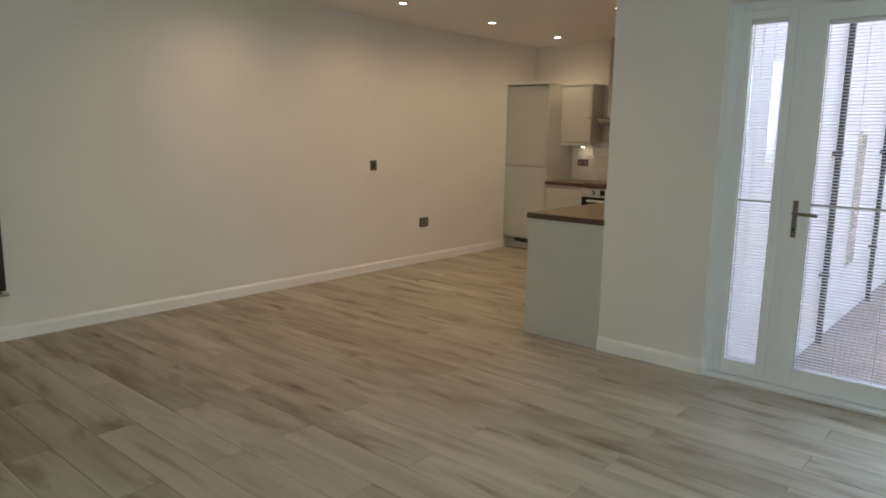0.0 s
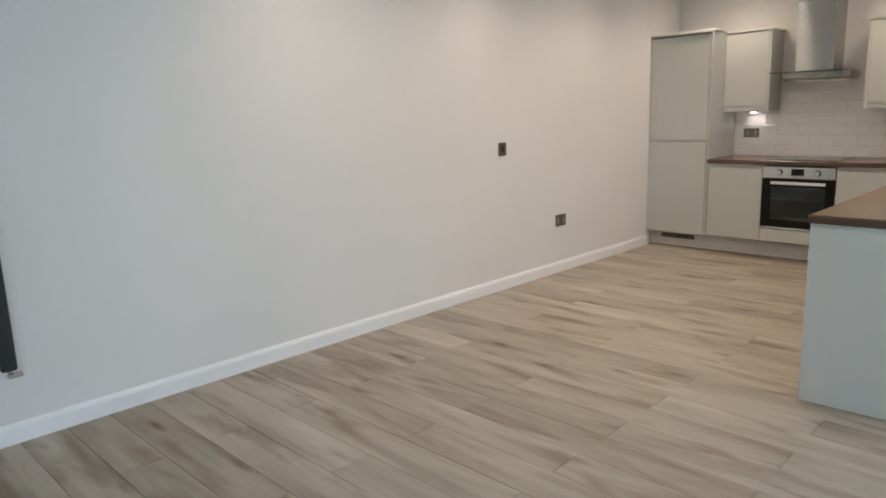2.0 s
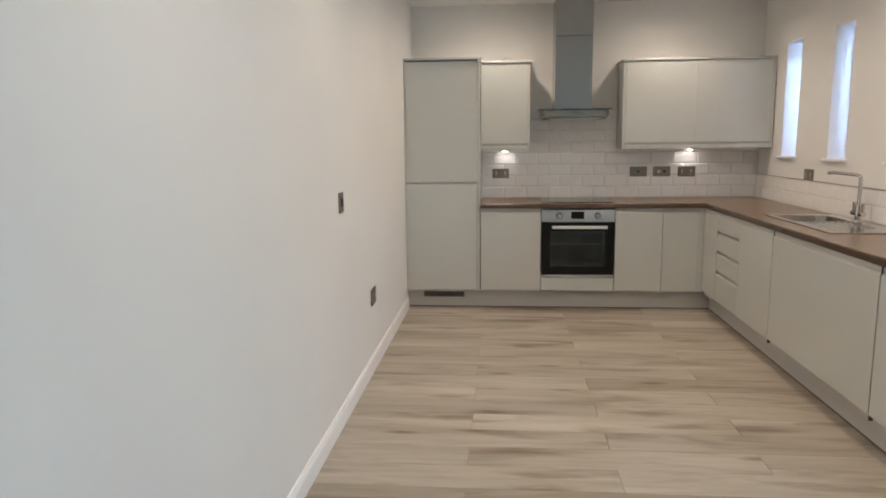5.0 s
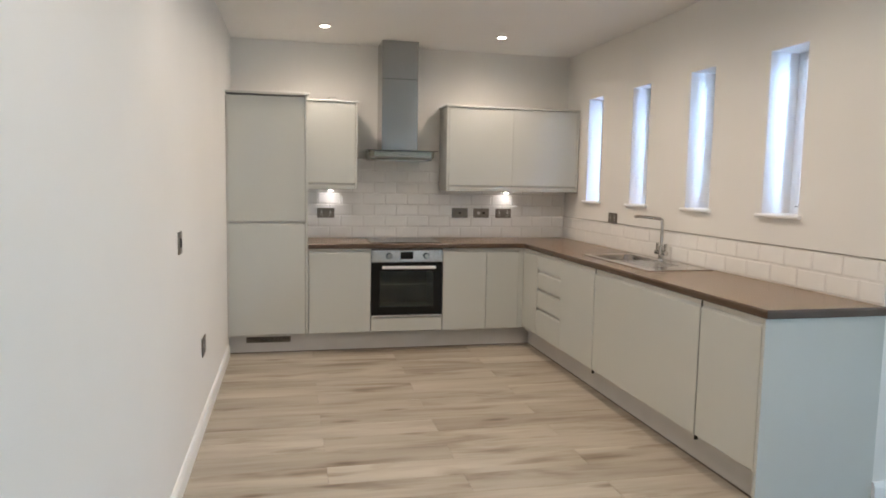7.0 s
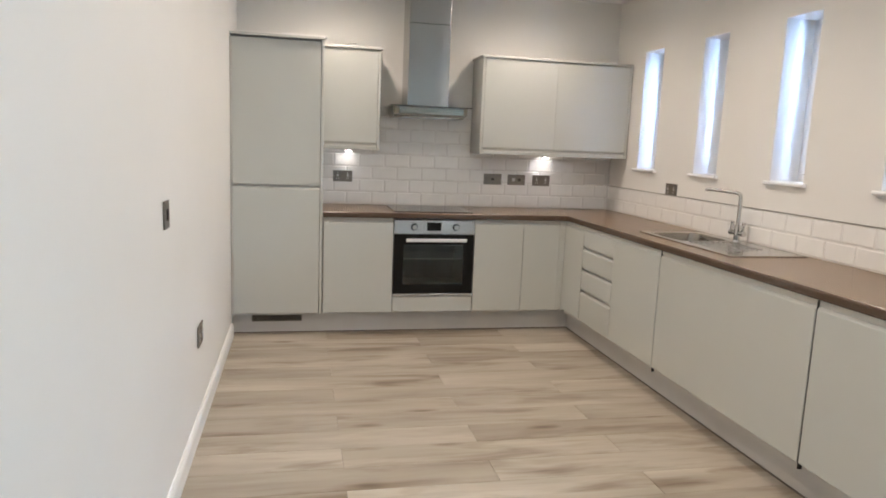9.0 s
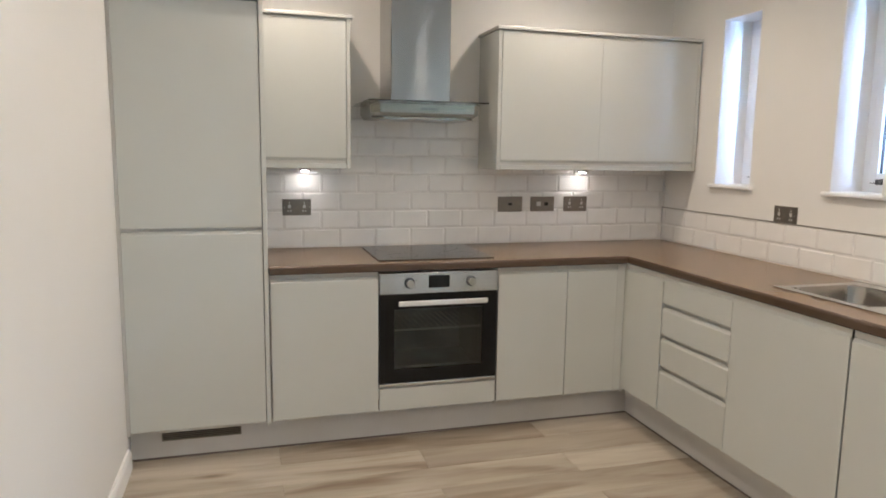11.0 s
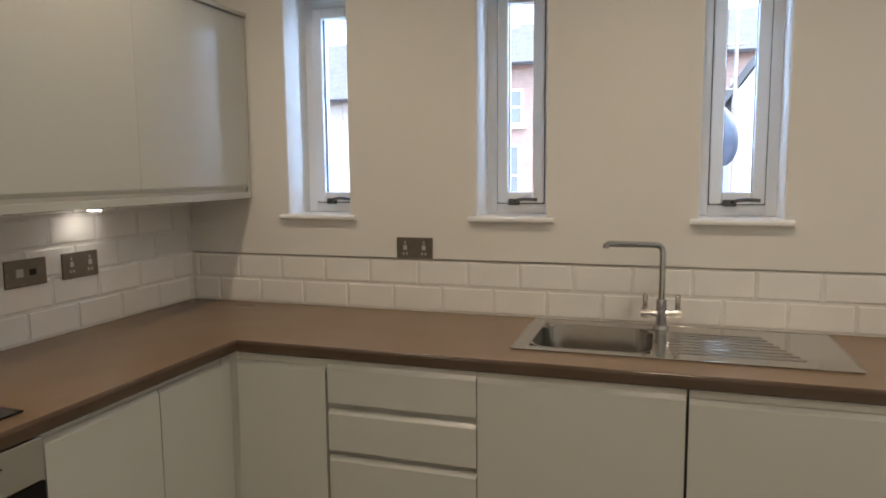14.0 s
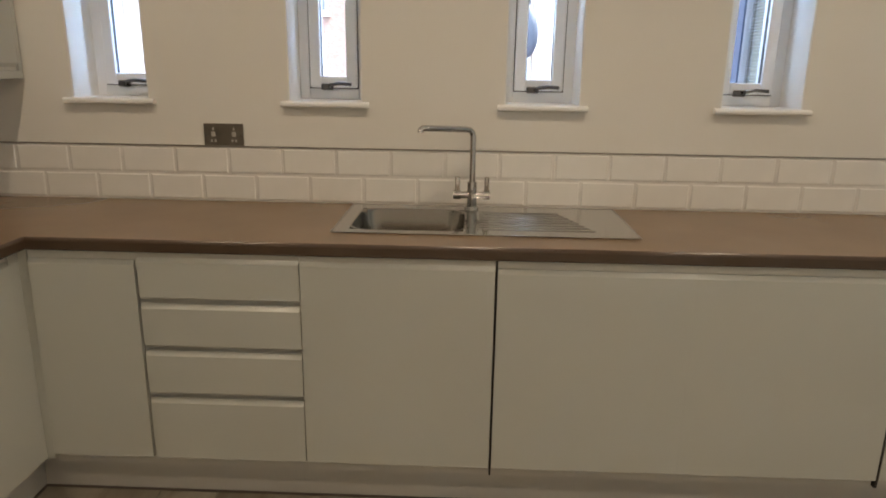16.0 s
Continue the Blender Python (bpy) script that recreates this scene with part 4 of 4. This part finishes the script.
def house(label, m, width, eaves, ridge, wall_material, rows):
    """A terraced house whose front faces local -x; width along y."""
    h = thing("terraced_house", label, "house", m, "terraced houses")
    part("wall", boxes((0, 7, 0, width, 0, eaves)), wall_material, h)
    roof = bmesh.new()
    for y0, y1 in ((-0.01, width + 0.01),):
        v = [roof.verts.new(p) for p in ((-0.3, y0, eaves - 0.08), (3.5, y0, ridge), (7.3, y0, eaves - 0.08), (-0.3, y1, eaves - 0.08), (3.5, y1, ridge), (7.3, y1, eaves - 0.08))]
        for f in ((0, 1, 4, 3), (1, 2, 5, 4), (0, 2, 1), (3, 4, 5), (0, 3, 5, 2)):
            roof.faces.new([v[k] for k in f])
    bmesh.ops.recalc_face_normals(roof, faces=roof.faces)
    r = part("roof", roof, SLATE, h)
    part("chimney", boxes((3.1, 3.9, width - 1.1, width - 0.3, ridge - 0.6, ridge + 0.9)), wall_material, r)
    part("gutter", boxes((-0.38, -0.27, 0, width, eaves - 0.16, eaves - 0.06)), PIPE, h)
    for y, z, w, k in rows:
        win = part("window", boxes((-0.03, 0.0, y, y + w, z, z + 0.06), (-0.03, 0.0, y, y + w, z + k - 0.08, z + k), (-0.03, 0.0, y, y + 0.08, z + 0.06, z + k - 0.08), (-0.03, 0.0, y + w - 0.08, y + w, z + 0.06, z + k - 0.08), (-0.028, 0.0, y + 0.08, y + w - 0.08, z + k / 2 - 0.03, z + k / 2 + 0.03)), UPVC, h, "white framed window")
        part("pane", boxes((-0.012, -0.004, y + 0.08, y + w - 0.08, z + 0.06, z + k - 0.08)), FARWINDOW, win)
        part("window_sill", boxes((-0.12, -0.001, y - 0.1, y + w + 0.1, z - 0.14, z - 0.001)), RENDERED, win)


for k in range(6):
    pale = k in (4, 5)
    house("buff stone terraced house with slate roof" if pale else "red brick terraced house with slate roof", pose(25, -8.0 + 5.2 * k, GROUND), 5.18, 5.2 if pale else 6.2, 7.9 if pale else 8.2, STONE if pale else BRICK,
          [(0.7, 3.6 if pale else 4.0, 1.0, 1.25), (3.3, 3.6 if pale else 4.0, 1.0, 1.25), (0.7, 1.1, 1.2, 1.6), (3.4, 1.1, 0.95, 2.2)])

dish = thing("satellite_dish", "pale grey satellite dish on a pole in the yard", "satellite dish", pose(6.6, 5.64, GROUND))
part("pole", cyl(bmesh.new(), (0.06, -0.1, 0), (0.06, -0.1, 4.4), 0.014, seg=14), RAIL, dish, smooth=True)
bowl = bmesh.new()
rings = []
for i in range(7):
    r = 0.26 * i / 6
    rings.append([bowl.verts.new((0.9 * (r * r) * 1.2, r * math.cos(2 * math.pi * k / 28) * 0.9, r * math.sin(2 * math.pi * k / 28))) for k in range(28)] if i else [bowl.verts.new((0, 0, 0))])
for a, b in zip(rings, rings[1:]):
    for k in range(28):
        bowl.faces.new((a[0], b[k], b[(k + 1) % 28]) if len(a) == 1 else (a[k], b[k], b[(k + 1) % 28], a[(k + 1) % 28]))
d = part("reflector", bowl, DISHM, dish, smooth=True, m=pose(0.0, 0.08, 2.62, 0, -12, -52))
d.modifiers.new("thick", "SOLIDIFY").thickness = 0.004
for z, half in ((3.0, 0.12), (3.35, 0.09), (1.95, 0.14)):
    part("crossbar", cyl(bmesh.new(), (0.06, -0.1 - half, z), (0.06, -0.1 + half, z), 0.007, seg=10), RAIL, dish, smooth=True)
part("feed_arm", tube([(0.05, 0.08, 2.36), (0.25, 0.05, 2.35), (0.42, 0.02, 2.50)], 0.012), RAIL, dish, smooth=True)
part("bracket", boxes((-0.01, 0.08, -0.12, 0.10, 2.58, 2.66)), RAIL, dish)

shed = thing("outbuilding", "low white outbuilding with a dark sloping verge", "outbuilding", pose(11, 1.6, GROUND))
part("wall", boxes((0, 3, 0, 3.6, 0, 2.5)), RENDERED, shed)
verge = prism([(1.8, 5.9), (3.95, 2.9), (3.95, 3.05), (1.8, 6.05)], -0.2, 3.2)
part("roof", verge, SLATE, shed)
part("gable", prism([(0, 2.5), (3.6, 2.5), (3.6, 3.35), (1.8, 5.85), (0, 5.85)], 0.0, 3.0), RENDERED, shed)


# ---- tiles and planks, piece by piece ----
def tile_mesh(w, h):
    """A glazed tile with a softly bevelled rim; local -y is the front."""
    bm = bmesh.new()
    a = 0.0011
    rings = [[bm.verts.new((x, y, z)) for x, z in ((i, i), (w - i, i), (w - i, h - i), (i, h - i))] for i, y in ((a, 0), (a, -0.0045), (a + 0.008, -0.0088))]
    for p, q in zip(rings, rings[1:]):
        for k in range(4):
            bm.faces.new((p[k], p[(k + 1) % 4], q[(k + 1) % 4], q[k]))
    bm.faces.new(rings[-1])
    bmesh.ops.recalc_face_normals(bm, faces=bm.faces)
    me = bpy.data.meshes.new("tile")
    bm.to_mesh(me)
    bm.free()
    me.materials.append(TILE)
    return me


TILES, TW, TH = {}, 0.199, 0.0995


def tile_at(parent, m, w, h):
    key = (round(w, 3), round(h, 3))
    if key not in TILES:
        TILES[key] = tile_mesh(*key)
    ob = new("tile", TILES[key])
    ob.parent, ob.matrix_basis = parent, m


def tile_row(parent, start, length, first, base, h):
    """Tiles from 0 to length; first is where the first upright joint lies."""
    cuts = [0.0]
    c = first
    while c < length - 0.012:
        if c > 0.012:
            cuts.append(c)
        c += TW
    cuts.append(length)
    for a, b in zip(cuts, cuts[1:]):
        tile_at(parent, start @ pose(a, random.uniform(-0.0003, 0.0003), base, random.uniform(-0.25, 0.25), 0, random.uniform(-0.2, 0.2)), b - a, h)


part("grout", boxes((0.624, KX - 0.0005, BY - 0.0108, BY - 0.0005, WT + 0.0005, 1.70)), GROUT, wall_north)
part("grout", boxes((KX - 0.0108, KX - 0.0005, DY + 0.002, BY - 0.005, WT + 0.0005, WT + 0.2)), GROUT, wall_east)
part("tile_trim", boxes((KX - 0.0140, KX - 0.0005, DY + 0.002, BY - 0.012, WT + 0.2005, WT + 0.2055)), TILETRIM, wall_east)
for k in range(8):
    z = WT + 0.001 + k * TH
    x0, x1 = (0.624, KX - 0.010) if k < 5 else (1.042, 1.81)
    joint = (1.22 if k % 2 == 0 else 1.3195) - x0
    joint -= TW * math.floor(joint / TW)
    tile_row(wall_north, pose(x0, BY - 0.0045, 0), x1 - x0, joint, z, TH if k < 7 else 0.075)
for k in range(2):
    z = WT + 0.001 + k * TH
    joint = (BY - 0.012) - (6.462 if k == 0 else 6.362)
    joint -= TW * math.floor(joint / TW)
    tile_row(wall_east, pose(KX - 0.0045, BY - 0.012, 0, 0, 0, -90), BY - 0.012 - DY - 0.003, joint, z, TH)

PLANKS, PW, PL = {}, 0.1945, 1.30


def plank_mesh(length, width):
    bm = bmesh.new()
    i, c = 0.0009, 0.0022
    rings = [[bm.verts.new((x, y, z)) for x, y in ((s, s), (length - s, s), (length - s, width - s), (s, width - s))] for s, z in ((i, -0.006), (i, -0.0014), (c, 0.0))]
    for p, q in zip(rings, rings[1:]):
        for k in range(4):
            bm.faces.new((p[k], p[(k + 1) % 4], q[(k + 1) % 4], q[k]))
    bm.faces.new(rings[-1])
    bmesh.ops.recalc_face_normals(bm, faces=bm.faces)
    me = bpy.data.meshes.new("plank")
    bm.to_mesh(me)
    bm.free()
    me.materials.append(PLANK)
    return me


row0 = math.floor((RY - 5.335) / PW)
k = row0
while 5.335 + k * PW < BY:
    y0, y1 = max(RY, 5.335 + k * PW), min(BY, 5.335 + (k + 1) * PW)
    right = KX if y0 > DY - 0.05 else RX
    x = (0.657 if k % 2 == 0 else 1.303) - 2 * PL
    while x < right:
        a, b = max(0.0, x), min(right, x + PL)
        if b - a > 0.02:
            key = (round(b - a, 3), round(y1 - y0, 3))
            if key not in PLANKS:
                PLANKS[key] = plank_mesh(*key)
            ob = new("plank", PLANKS[key])
            ob.parent, ob.matrix_basis = floor, pose(a, y0, FL)
        x += PL
    k += 1
